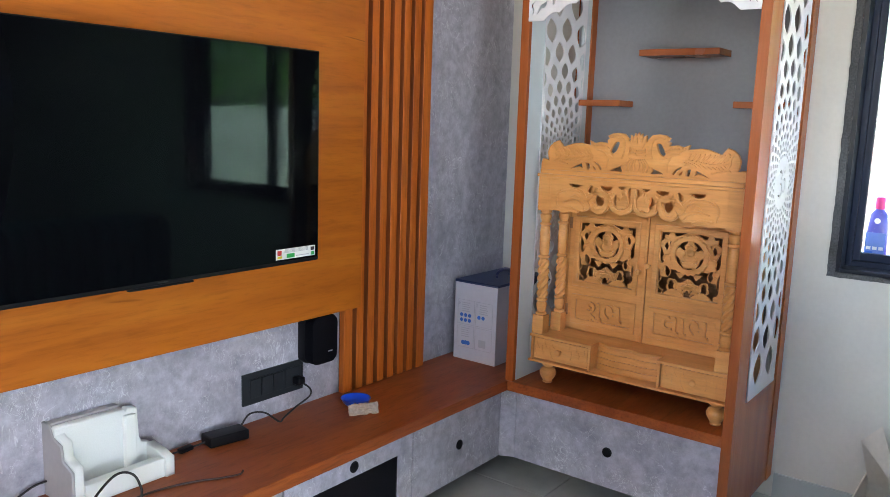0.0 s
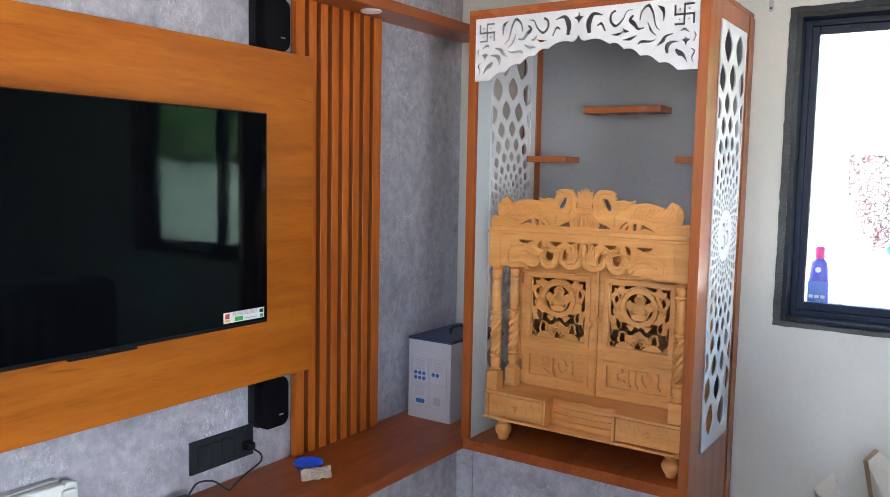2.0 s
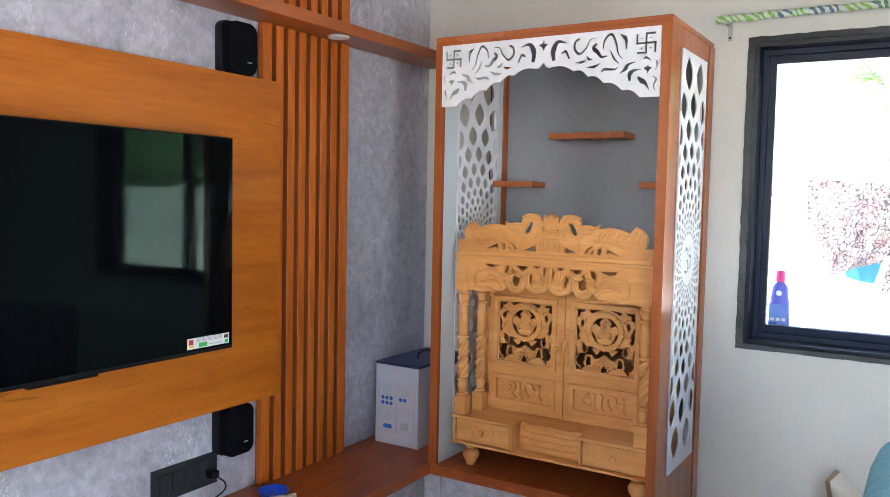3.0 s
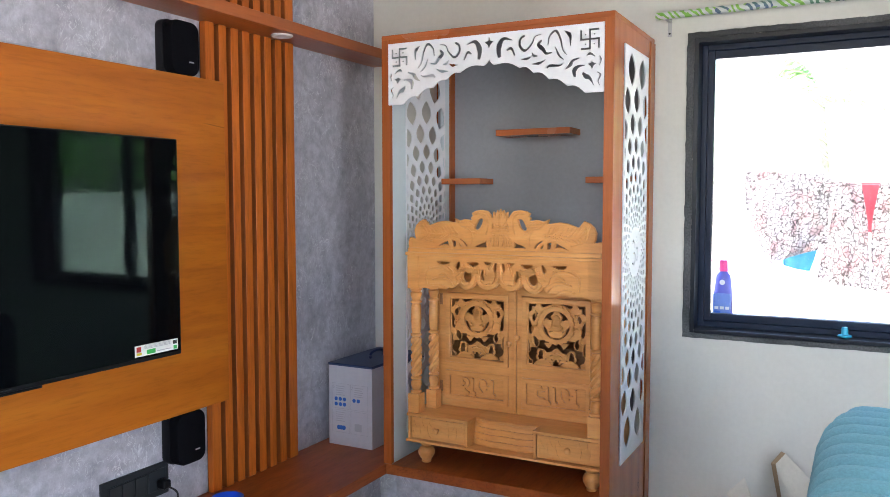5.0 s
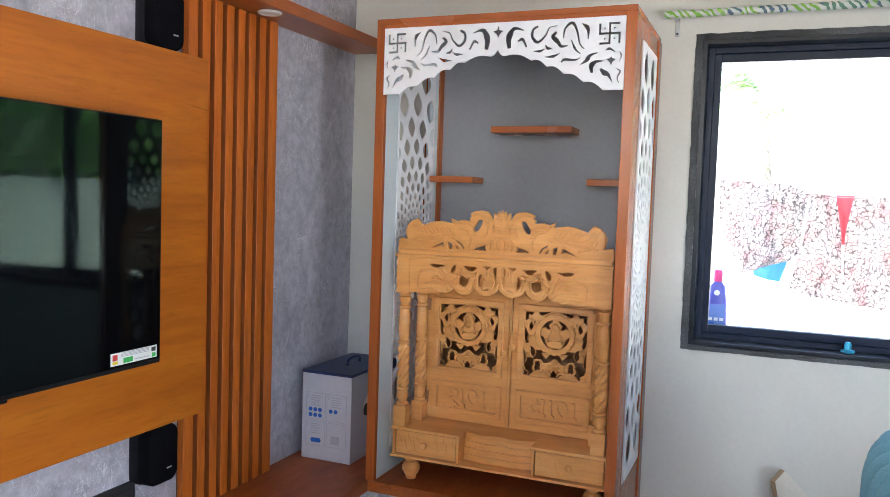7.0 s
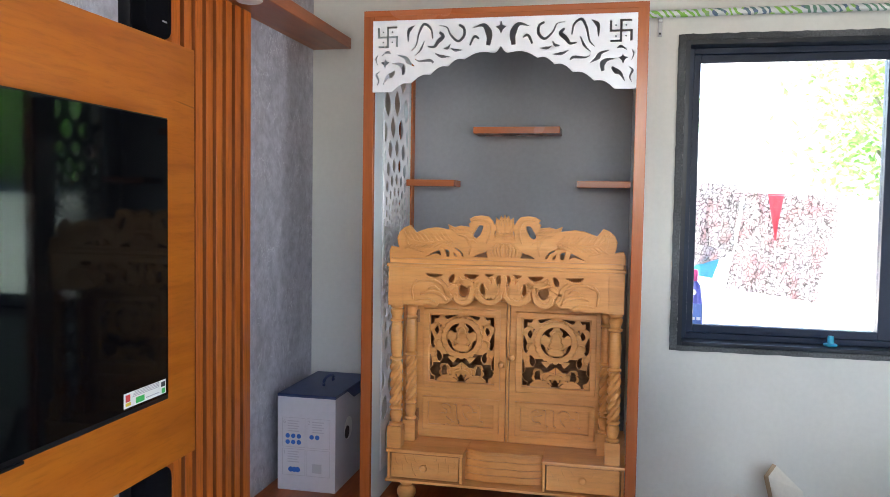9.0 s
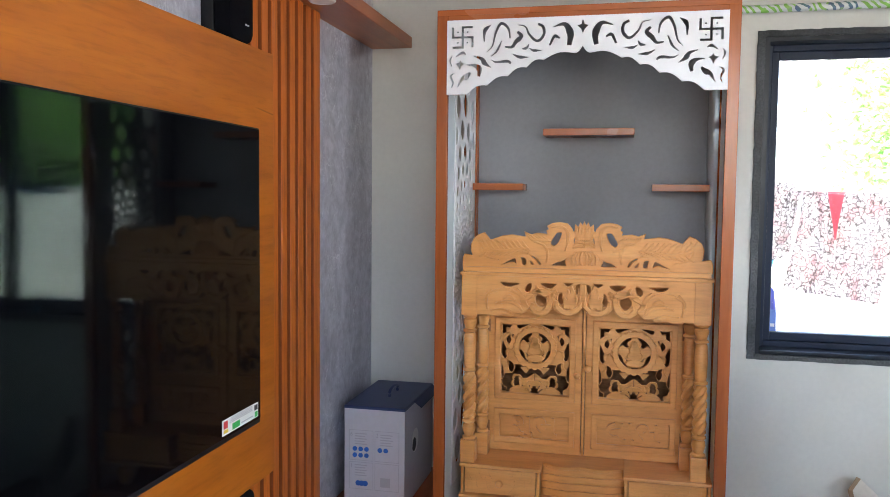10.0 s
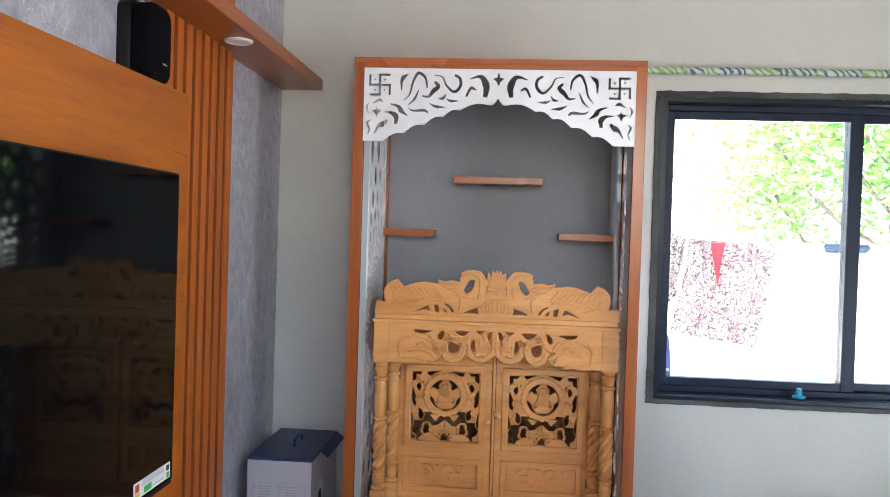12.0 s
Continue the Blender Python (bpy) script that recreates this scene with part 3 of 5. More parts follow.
bmesh.ops.bevel(bm, geom=[e for e in bm.edges if abs(e.verts[0].co.z - e.verts[1].co.z) < 0.001], offset=0.002, segments=2, affect="EDGES")
part("board", bm, BENCHWOOD, bench)
part("edge_band", block(0.398, 0.4003, -3.3, -0.5475, 0.3615, 0.3985, 0.0008, 1), BENCHWOOD, bench)
part("edge_band", block(0.398, 1.262, -0.5475, -0.545, 0.3615, 0.3985, 0.0008, 1), BENCHWOOD, bench)


def pull_hole(parent, at, facing):
    """A round finger pull: a black ring sunk into the drawer front."""
    ring = lathe([(0.019, -0.012), (0.019, 0.0015), (0.0165, 0.0022), (0.0150, 0.0008), (0.002, 0.0007)], (0, 0, 0), 24)
    m = pose(0, 0, 0, 0, 90, 0) if facing == "x" else pose(0, 0, 0, 90, 0, 0)
    part("finger_pull", moved(ring, Matrix.Translation(at) @ m), BLACKPLASTIC, parent, "round black finger pull", True)


def drawer_unit(name, y0, y1, label, hole_z, glass=False):
    d = thing(name, (0.19, (y0 + y1) / 2, 0.085), label, "drawer", "drawers under the bench")
    part("carcass", block(0.0, 0.352, y0 + 0.002, y1 - 0.002, 0.085, 0.358), RECESSWOOD, d)
    if not glass:
        part("front", block(0.354, 0.374, y0 + 0.0025, y1 - 0.0025, 0.078, 0.355, 0.001), GREY, d)
    else:
        f = bmesh.new()
        z0, z1, a, b = 0.125, 0.285, y0 + 0.075, y1 - 0.075
        block(0.354, 0.374, y0 + 0.0025, a, 0.078, 0.355, bm=f)
        block(0.354, 0.374, b, y1 - 0.0025, 0.078, 0.355, bm=f)
        block(0.354, 0.374, a, b, z1, 0.355, bm=f)
        block(0.354, 0.374, a, b, 0.078, z0, bm=f)
        fo = part("front", f, GREY, d)
        part("glass_panel", block(0.356, 0.369, a, b, z0, z1), BLACKGLASS, fo, "black glass inset")
    pull_hole(d, (0.3745, (y0 + y1) / 2, hole_z), "x")
    return d


drawer_unit("drawer_unit", -1.098, -0.548, "grey stone-look drawer with a round black pull", 0.212)
drawer_unit("media_drawer_unit", -1.684, -1.100, "grey drop-front media drawer with black glass inset", 0.318, True)
drawer_unit("drawer_unit", -2.236, -1.686, "grey stone-look drawer with a round black pull", 0.212)
drawer_unit("drawer_unit", -2.788, -2.238, "grey stone-look drawer with a round black pull", 0.212)
wide = thing("wide_drawer_unit", (0.83, -0.3, 0.085), "wide grey stone-look drawer under the shrine cabinet", "drawer", "drawers under the bench")
part("carcass", block(0.375, 1.258, -0.498, -0.012, 0.085, 0.358), RECESSWOOD, wide)
part("front", block(0.432, 1.250, -0.520, -0.500, 0.078, 0.355, 0.001), GREY, wide)
pull_hole(wide, (0.832, -0.5205, 0.215), "y")
filler = bmesh.new()
pts = [(0.374, -0.546), (0.430, -0.520), (0.430, -0.502), (0.356, -0.540)]
lo = [filler.verts.new((x, y, 0.078)) for x, y in pts]
hi = [filler.verts.new((x, y, 0.355)) for x, y in pts]
filler.faces.new(lo[::-1])
filler.faces.new(hi)
for k in range(4):
    filler.faces.new((lo[k], lo[(k + 1) % 4], hi[(k + 1) % 4], hi[k]))
tagged(solid("corner_filler", filler, GREY), "narrow grey laminate filler strip in the bench corner", "trim", kind="structure")


# ---- shrine cabinet ----
CX0, CX1, CY, CTOP = 0.392, 1.284, -0.546, 2.040
JZ0, JZ1, JY0, JY1 = 0.497, 1.954, -0.432, -0.108
cab = thing("shrine_cabinet", (0.84, -0.28, 0.09), "tall open shrine cabinet with red-brown frame and white cut-out screens", "cabinet")


def side_board(x0, x1, z0):
    """An upright side with a tall opening behind its cut-out screen."""
    o = rect(CY + 0.001, -0.002, z0, CTOP - 0.018)
    hole = rect(JY0 + 0.007, JY1 - 0.007, JZ0 + 0.007, JZ1 - 0.007)
    return sheet([o, hole], x1 - x0, Matrix.Translation(((x0 + x1) / 2, 0, 0)) @ SIDE)


part("side_board", side_board(CX1 - 0.006, CX1, 0.085), CABWOOD, cab, "glossy red-brown side")
part("side_lining", side_board(CX1 - 0.032, CX1 - 0.0063, 0.402), INNERWHITE, cab, "pale inner lining")
part("side_board", side_board(CX0, CX0 + 0.006, 0.402), CABWOOD, cab, "glossy red-brown side")
part("side_lining", side_board(CX0 + 0.0063, CX0 + 0.032, 0.402), INNERWHITE, cab, "pale inner lining")
part("post", block(CX0 - 0.001, CX0 + 0.033, CY - 0.004, CY + 0.016, 0.4025, CTOP - 0.018, 0.0012), CABWOOD, cab)
part("post", block(CX1 - 0.033, CX1 + 0.001, CY - 0.004, CY + 0.016, 0.085, CTOP - 0.018, 0.0012), CABWOOD, cab)
part("top_board", block(CX0 - 0.001, CX1 + 0.001, CY - 0.004, -0.002, CTOP - 0.018, CTOP, 0.0012), CABWOODX, cab)
part("top_rail", block(CX0 + 0.033, CX1 - 0.033, CY - 0.003, CY + 0.016, CTOP - 0.036, CTOP - 0.018, 0.001), CABWOODX, cab)
part("top_lining", block(CX0 + 0.033, CX1 - 0.033, CY + 0.017, -0.021, CTOP - 0.023, CTOP - 0.0183), BACKGREY, cab, "grey-blue inner top")
part("back_panel", block(CX0 + 0.032, CX1 - 0.032, -0.020, -0.004, 0.402, CTOP - 0.018), BACKGREY, cab, "grey-blue back panel")
part("corner_strip", block(CX0 + 0.032, CX0 + 0.038, -0.062, -0.020, 0.402, CTOP - 0.018), CABWOOD, cab)
part("side_trim", block(CX1, CX1 + 0.005, -0.070, -0.002, 0.085, CTOP - 0.018, 0.001), CABWOOD, cab)


def kept_inside(outline, x0, x1, y0, y1):
    """The part of a convex outline that lies in a box, or nothing where only a sliver is left."""
    for axis, limit, sign in ((0, x0, 1), (0, x1, -1), (1, y0, 1), (1, y1, -1)):
        kept = []
        for p, q in zip(outline, outline[1:] + outline[:1]):
            a, b = sign * (p[axis] - limit), sign * (q[axis] - limit)
            if a >= 0:
                kept.append(p)
            if a * b < 0:
                t = a / (a - b)
                kept.append((p[0] + (q[0] - p[0]) * t, p[1] + (q[1] - p[1]) * t))
        outline = kept
    if len(outline) < 3:
        return []
    area = 0.5 * abs(sum(p[0] * q[1] - q[0] * p[1] for p, q in zip(outline, outline[1:] + outline[:1])))
    return outline if area > 3e-5 else []


def screen_cuts():
    """Petal holes on a radial lattice that widen away from a medallion with a syllable sign."""
    yc, zc = (JY0 + JY1) / 2, (JZ0 + JZ1) / 2 + 0.012
    cuts = [rect(JY0, JY1, JZ0, JZ1)]
    n, grow, k = 28, 1.19, 0
    r = 0.645 / grow ** 11
    while r < 0.70:
        for a in range(n):
            ang = 2 * math.pi * (a + 0.5 * (k % 2)) / n
            half_l, half_w = r * math.log(grow) * 0.52, math.pi * r / n * 0.68
            ca, sa = math.cos(ang), math.sin(ang)
            hole = []
            for q in range(14):
                u = 1 - 4 * abs(q / 14 - 0.5)
                du, dw = half_l * u, half_w * (1 - abs(u) ** 1.8) * (1 if q < 7 else -1)
                hole.append((yc + (r + du) * ca - dw * sa, zc + (r + du) * sa + dw * ca))
            hole = kept_inside(hole, JY0 + 0.004, JY1 - 0.004, JZ0 + 0.012, JZ1 - 0.012)
            if hole:
                cuts.append(hole)
        r *= grow
        k += 1
    s = 0.047

    def at(pts):
        return [(yc + s * x, zc + s * y) for x, y in pts]

    cuts.append(stroke(at([(-0.85, 0.62), (-0.45, 0.88), (-0.10, 0.62), (-0.28, 0.24)]), s * 0.26, 0.5, 0.5))
    cuts.append(stroke(at([(-0.40, -0.02), (-0.02, -0.14), (0.08, -0.55), (-0.25, -0.95), (-0.80, -0.80)]), s * 0.28, 0.5, 0.5))
    cuts.append(stroke(at([(0.28, 0.02), (0.50, 0.28), (0.78, 0.20), (0.85, -0.30), (0.62, -0.72), (0.36, -0.55)]), s * 0.24, 0.5, 0.5))
    cuts.append(stroke(at([(0.12, 1.02), (0.40, 0.74), (0.76, 0.92)]), s * 0.16, 0.2, 0.2))
    cuts.append([(yc + s * x, zc + s * y) for x, y in disc(0.46, 1.10, 0.11, 10)])
    return cuts


CUTS = screen_cuts()
part("cut_out_screen", sheet(CUTS, 0.005, Matrix.Translation((CX1 + 0.0027, 0, 0)) @ SIDE), WHITESHEET, cab, "white cut-out screen with petal holes")
part("cut_out_screen", sheet(CUTS, 0.005, Matrix.Translation((CX0 + 0.0348, 0, 0)) @ SIDE), WHITESHEET, cab, "white cut-out screen with petal holes")


def arch_cuts():
    """A scalloped white valance with scroll cut-outs, mirrored about its middle."""
    half, top, foot = 0.414, 0.0, -0.226
    edge = [(0.0, -0.088)]
    scallops = [(0.030, -0.108), (0.115, -0.127), (0.167, -0.148), (0.224, -0.173), (0.288, -0.200), (0.349, -0.225)]
    prev = (0.0, -0.088)
    for n, (x, y) in enumerate(scallops):
        for k in range(1, 8):
            t = k / 7
            bulge = 0.011 * math.sin(math.pi * t) * (-0.8 if n == 0 else 1.0)
            edge.append((prev[0] + (x - prev[0]) * t, prev[1] + (y - prev[1]) * t + bulge))
        prev = (x, y)
    edge += [(0.352, foot), (half, foot), (half, top)]
    outline = edge + [(-x, y) for x, y in edge[:0:-1]]
    w = 0.013
    right = [
        stroke([(0.040, -0.086), (0.037, -0.052), (0.054, -0.023), (0.088, -0.030)], 0.022, 0.6, 0.1),
        stroke([(0.068, -0.064), (0.084, -0.058), (0.098, -0.084)], 0.010, 0.5, 0.6),
        stroke([(0.134, -0.019), (0.118, -0.030), (0.117, -0.054), (0.136, -0.070), (0.160, -0.050), (0.172, -0.026), (0.196, -0.020)], 0.010, 0.8, 0.2),
        stroke([(0.182, -0.092), (0.168, -0.090), (0.160, -0.078)], 0.010, 0.3, 0.3),
        stroke([(0.196, -0.040), (0.184, -0.054), (0.200, -0.070), (0.213, -0.086), (0.234, -0.084)], 0.015, 0.5, 0.3),
        stroke([(0.218, -0.060), (0.224, -0.030), (0.246, -0.014), (0.262, -0.040), (0.272, -0.080), (0.288, -0.098)], 0.010, 0.4, 0.2),
        stroke([(0.276, -0.016), (0.296, -0.034), (0.298, -0.068)], 0.014, 0.1, 0.2),
        stroke([(0.244, -0.066), (0.258, -0.096), (0.276, -0.112)], 0.008, 0.3, 0.3),
        stroke([(0.120, -0.098), (0.146, -0.098), (0.160, -0.090)], 0.010, 0.1, 0.1),
        stroke([(0.160, -0.118), (0.190, -0.116), (0.210, -0.106)], 0.011, 0.1, 0.2),
        stroke([(0.214, -0.136), (0.226, -0.128), (0.260, -0.130), (0.276, -0.122)], 0.010, 0.6, 0.1),
        stroke([(0.276, -0.146), (0.296, -0.132), (0.306, -0.118), (0.330, -0.110)], 0.016, 0.1, 0.2),
        stroke([(0.314, -0.172), (0.312, -0.150), (0.326, -0.138), (0.350, -0.136)], 0.018, 0.5, 0.1),
        stroke([(0.340, -0.160), (0.352, -0.172), (0.366, -0.180), (0.380, -0.204)], 0.018, 0.4, 0.1),
        stroke([(0.354, -0.104), (0.367, -0.099), (0.384, -0.110)], 0.010, 0.2, 0.2),
        [(0.358, -0.132), (0.369, -0.128), (0.372, -0.120), (0.375, -0.128), (0.388, -0.132), (0.378, -0.140), (0.373, -0.152), (0.368, -0.140)],
        stroke([(0.398, -0.108), (0.404, -0.122), (0.398, -0.140)], 0.006, 0.3, 0.3),
        stroke([(0.390, -0.160), (0.402, -0.170), (0.394, -0.190), (0.400, -0.206)], 0.007, 0.3, 0.3),
    ]
    middle = [(-0.018, -0.028), (-0.004, -0.024), (-0.002, -0.012), (0.002, -0.012), (0.004, -0.024), (0.018, -0.028), (0.006, -0.038), (0.0, -0.052), (-0.006, -0.038)]
    cuts = [outline, middle, *right, *flip(right)]
    for cx in (-0.365, 0.365):
        cy, a, b, q = -0.052, 0.034, 0.0035, 0.031
        sign = [(-b, -q), (-b, -b), (-a + 0.0, -b), (-a, q), (-a + 2 * b, q), (-a + 2 * b, b), (-b, b), (-b, a), (q, a), (q, a - 2 * b), (b, a - 2 * b), (b, b), (a, b), (a, -q), (a - 2 * b, -q), (a - 2 * b, -b), (b, -b), (b, -a), (-q, -a), (-q, -a + 2 * b), (-b, -a + 2 * b)]
        cuts.append([(cx + x, cy + y) for x, y in sign[1:]])
        for sx in (-1, 1):
            for sy in (-1, 1):
                cuts.append(disc(cx + sx * 0.015, cy + sy * 0.016, 0.0032, 8))
    return cuts


part("valance", sheet(arch_cuts(), 0.006, Matrix.Translation(((CX0 + CX1) / 2, CY - 0.0072, 2.006)) @ FRONT), WHITESHEET, cab, "white scalloped valance with scroll cut-outs")
for x0, x1, z0 in ((0.683, 0.998, 1.684), (CX0 + 0.040, 0.614, 1.490), (1.062, CX1 - 0.033, 1.490)):
    wedge = block(x0, x1, -0.150, -0.020, z0, z0 + 0.024, 0.0015)
    tagged(solid("cabinet_shelf", wedge, CABWOODX), "small red-brown floating shelf on the grey back panel", "shelf", "floating shelves")

# ---- carved pine shrine ----
TX0, TX1 = 0.472, 1.250          # drawer base
UX0, UX1 = 0.466, 1.236          # columns and canopy
UM = (UX0 + UX1) / 2
DECK = 0.600
CANOPY = 1.214
DOOR_Y = -0.335
shrine = thing("wooden_shrine", (UM, -0.3, 0.4), "carved pale pine home shrine with twisted columns and fretwork doors", "shrine")
for x in (TX0 + 0.055, TX1 - 0.055):
    for y in (-0.452, -0.12):
        part("foot", lathe([(0.016, 0.0), (0.020, 0.004), (0.018, 0.010), (0.025, 0.020), (0.032, 0.034), (0.033, 0.046), (0.027, 0.058), (0.016, 0.064), (0.021, 0.069), (0.026, 0.075), (0.026, 0.0905)], (x, y, 0.4005), 24), PINE, shrine, "turned ball foot", True)
part("base_board", block(TX0 - 0.006, TX1 + 0.006, -0.510, -0.075, 0.490, 0.499, 0.003), PINE, shrine)
part("base_box", block(TX0 + 0.004, TX1 - 0.004, -0.426, -0.080, 0.499, DECK - 0.011), PINE, shrine)
DL, DR = 0.728, 0.992
for x0, x1 in ((TX0, DL), (DR, TX1)):
    part("drawer_side", block(x0, x0 + 0.009, -0.500, -0.426, 0.499, DECK - 0.011, 0.001), PINE, shrine)
    part("drawer_side", block(x1 - 0.009, x1, -0.500, -0.426, 0.499, DECK - 0.011, 0.001), PINE, shrine)
    d = part("small_drawer", block(x0 + 0.0125, x1 - 0.0125, -0.495, -0.428, 0.503, DECK - 0.015, 0.002), PINE, shrine)
    mid = (x0 + x1) / 2
    knob = lathe([(0.006, 0), (0.006, 0.008), (0.011, 0.014), (0.013, 0.020), (0.010, 0.026), (0.003, 0.028)], (0, 0, 0), 18)
    if x0 < UM - 0.1:
        part("knob", moved(knob, Matrix.Translation((mid, -0.495, 0.546)) @ pose(0, 0, 0, 90)), PINE, d, "turned wooden knob", True)
    else:
        bmesh.ops.scale(knob, vec=(0.9, 0.9, 0.45), verts=knob.verts)
        part("knob", moved(knob, Matrix.Translation((mid, -0.495, 0.546)) @ pose(0, 0, 0, 90)), PINE, d, "flat wooden rosette", True)
    for s in (-1, 1):
        for a, b, tilt, size in ((0.026, 0.014, 0.9, 1.1), (0.040, -0.016, 0.4, 1.3), (0.058, 0.010, 0.7, 1.2), (0.074, -0.020, 0.3, 1.4), (0.092, 0.004, 0.8, 1.0), (0.104, -0.022, 0.5, 1.1), (0.030, -0.028, 1.2, 0.9)):
            leaf = stroke([(0, 0), (s * 0.012 * tilt * size, 0.012 * size), (s * 0.013 * tilt * size, 0.028 * size)], 0.006, 0.2, 0.1)
            part("carved_leaf", sheet([leaf], 0.0022, Matrix.Translation((mid + s * a, -0.4957, 0.540 + b)) @ FRONT), PINE, d)
# stepped, wavy middle between the drawers
for k in range(4):
    n, pts = 22, []
    for j in range(n + 1):
        t = j / n
        x = DL + 0.001 + (DR - DL - 0.002) * t
        pts.append((x, -0.436 - 0.004 * (3 - k) - 0.010 * math.sin(math.pi * t) ** 2 + 0.004 * math.cos(4 * math.pi * t)))
    pts += [(DR - 0.001, -0.425), (DL + 0.001, -0.425)]
    part("step", sheet([pts], 0.0222, Matrix.Translation((0, 0, 0.5104 + 0.0224 * k)), 0.0012), PINE, shrine)
top = bmesh.new()
block(TX0 - 0.005, DL + 0.004, -0.505, -0.075, DECK - 0.011, DECK, 0.003, bm=top)
block(DR - 0.004, TX1 + 0.005, -0.505, -0.075, DECK - 0.011, DECK, 0.003, bm=top)
front = [(DL + 0.005 + (DR - DL - 0.010) * j / 24, -0.442 - 0.012 * math.sin(math.pi * j / 24) ** 2 + 0.009 * math.cos(4 * math.pi * j / 24)) for j in range(25)]
merge(top, sheet([front + [(DR - 0.005, -0.076), (DL + 0.005, -0.076)]], 0.0105, Matrix.Translation((0, 0, DECK - 0.0056)), 0.002))
part("deck_board", top, PINE, shrine)

# turned columns: square block, vase foot, rope twist, collars, plain shaft
COL = [(0.019, 0.0), (0.022, 0.003), (0.022, 0.009), (0.015, 0.013), (0.018, 0.022), (0.0215, 0.036), (0.020, 0.048), (0.015, 0.054), (0.022, 0.058), (0.022, 0.064), (0.016, 0.068)]
COL += [(0.0180, 0.070 + 0.005 * k) for k in range(1, 30)]
COL += [(0.016, 0.223), (0.022, 0.227), (0.022, 0.233), (0.0165, 0.237), (0.019, 0.250), (0.0205, 0.300), (0.0185, 0.345), (0.016, 0.352), (0.022, 0.356), (0.022, 0.361), (0.016, 0.365), (0.018, 0.374), (0.022, 0.386), (0.022, 0.394), (0.017, 0.399), (0.022, 0.404), (0.022, 0.411)]
for sx, y, grow in ((UX0 + 0.025, -0.468, 1.0), (UX1 - 0.025, -0.468, 1.0), (UX0 + 0.053, -0.378, 0.94), (UX1 - 0.053, -0.378, 0.94)):
    part("column_block", block(sx - 0.024 * grow, sx + 0.024 * grow, y - 0.024 * grow, y + 0.024 * grow, DECK, DECK + 0.073, 0.002), PINE, shrine)
    part("column", lathe([(r * grow, h) for r, h in COL], (sx, y, DECK + 0.073), 40, (0.074, 0.218, 4, 1.2, 0.0046 * grow)), PINE, shrine, "turned column with a rope twist", True)
    part("column_head", block(sx - 0.025 * grow, sx + 0.025 * grow, y - 0.024 * grow, y + 0.024 * grow, DECK + 0.484, CANOPY, 0.0015), PINE, shrine)

# body behind the columns, with the recessed door front
part("side_wall", block(UX0 + 0.012, UX0 + 0.026, DOOR_Y, -0.082, DECK, CANOPY), PINE, shrine)
part("side_wall", block(UX1 - 0.026, UX1 - 0.012, DOOR_Y, -0.082, DECK, CANOPY), PINE, shrine)
# inside faces use the darkened pine, so shade behind the fretwork is painted in
part("back_wall", block(UX0 + 0.026, UX1 - 0.026, -0.092, -0.082, DECK, CANOPY), PINESHADEBROWN, shrine)
part("inner_floor", block(UX0 + 0.026, UX1 - 0.026, DOOR_Y + 0.02, -0.092, DECK + 0.0005, DECK + 0.006), PINESHADEBROWN, shrine)
part("door_jamb", block(UX0 + 0.027, 0.528, DOOR_Y, DOOR_Y + 0.020, DECK, CANOPY, 0.001), PINE, shrine)
part("door_jamb", block(1.174, UX1 - 0.027, DOOR_Y, DOOR_Y + 0.020, DECK, CANOPY, 0.001), PINE, shrine)
part("door_lintel", block(0.529, 1.173, DOOR_Y - 0.002, DOOR_Y + 0.020, 1.092, CANOPY, 0.001), PINE, shrine)
ct = block(UX0 - 0.004, UX1 + 0.004, -0.503, -0.075, CANOPY, CANOPY + 0.012, 0.004)
block(UX0 + 0.004, UX1 - 0.004, -0.494, -0.080, CANOPY + 0.012, CANOPY + 0.028, 0.003, bm=ct)
part("cornice", ct, PINE, shrine)


def rounded(points, steps=5):
    """A closed smooth outline through the points."""
    line = smooth_line([points[-1], *points, points[0], points[1]], steps)
    return line[steps:-steps - 1]


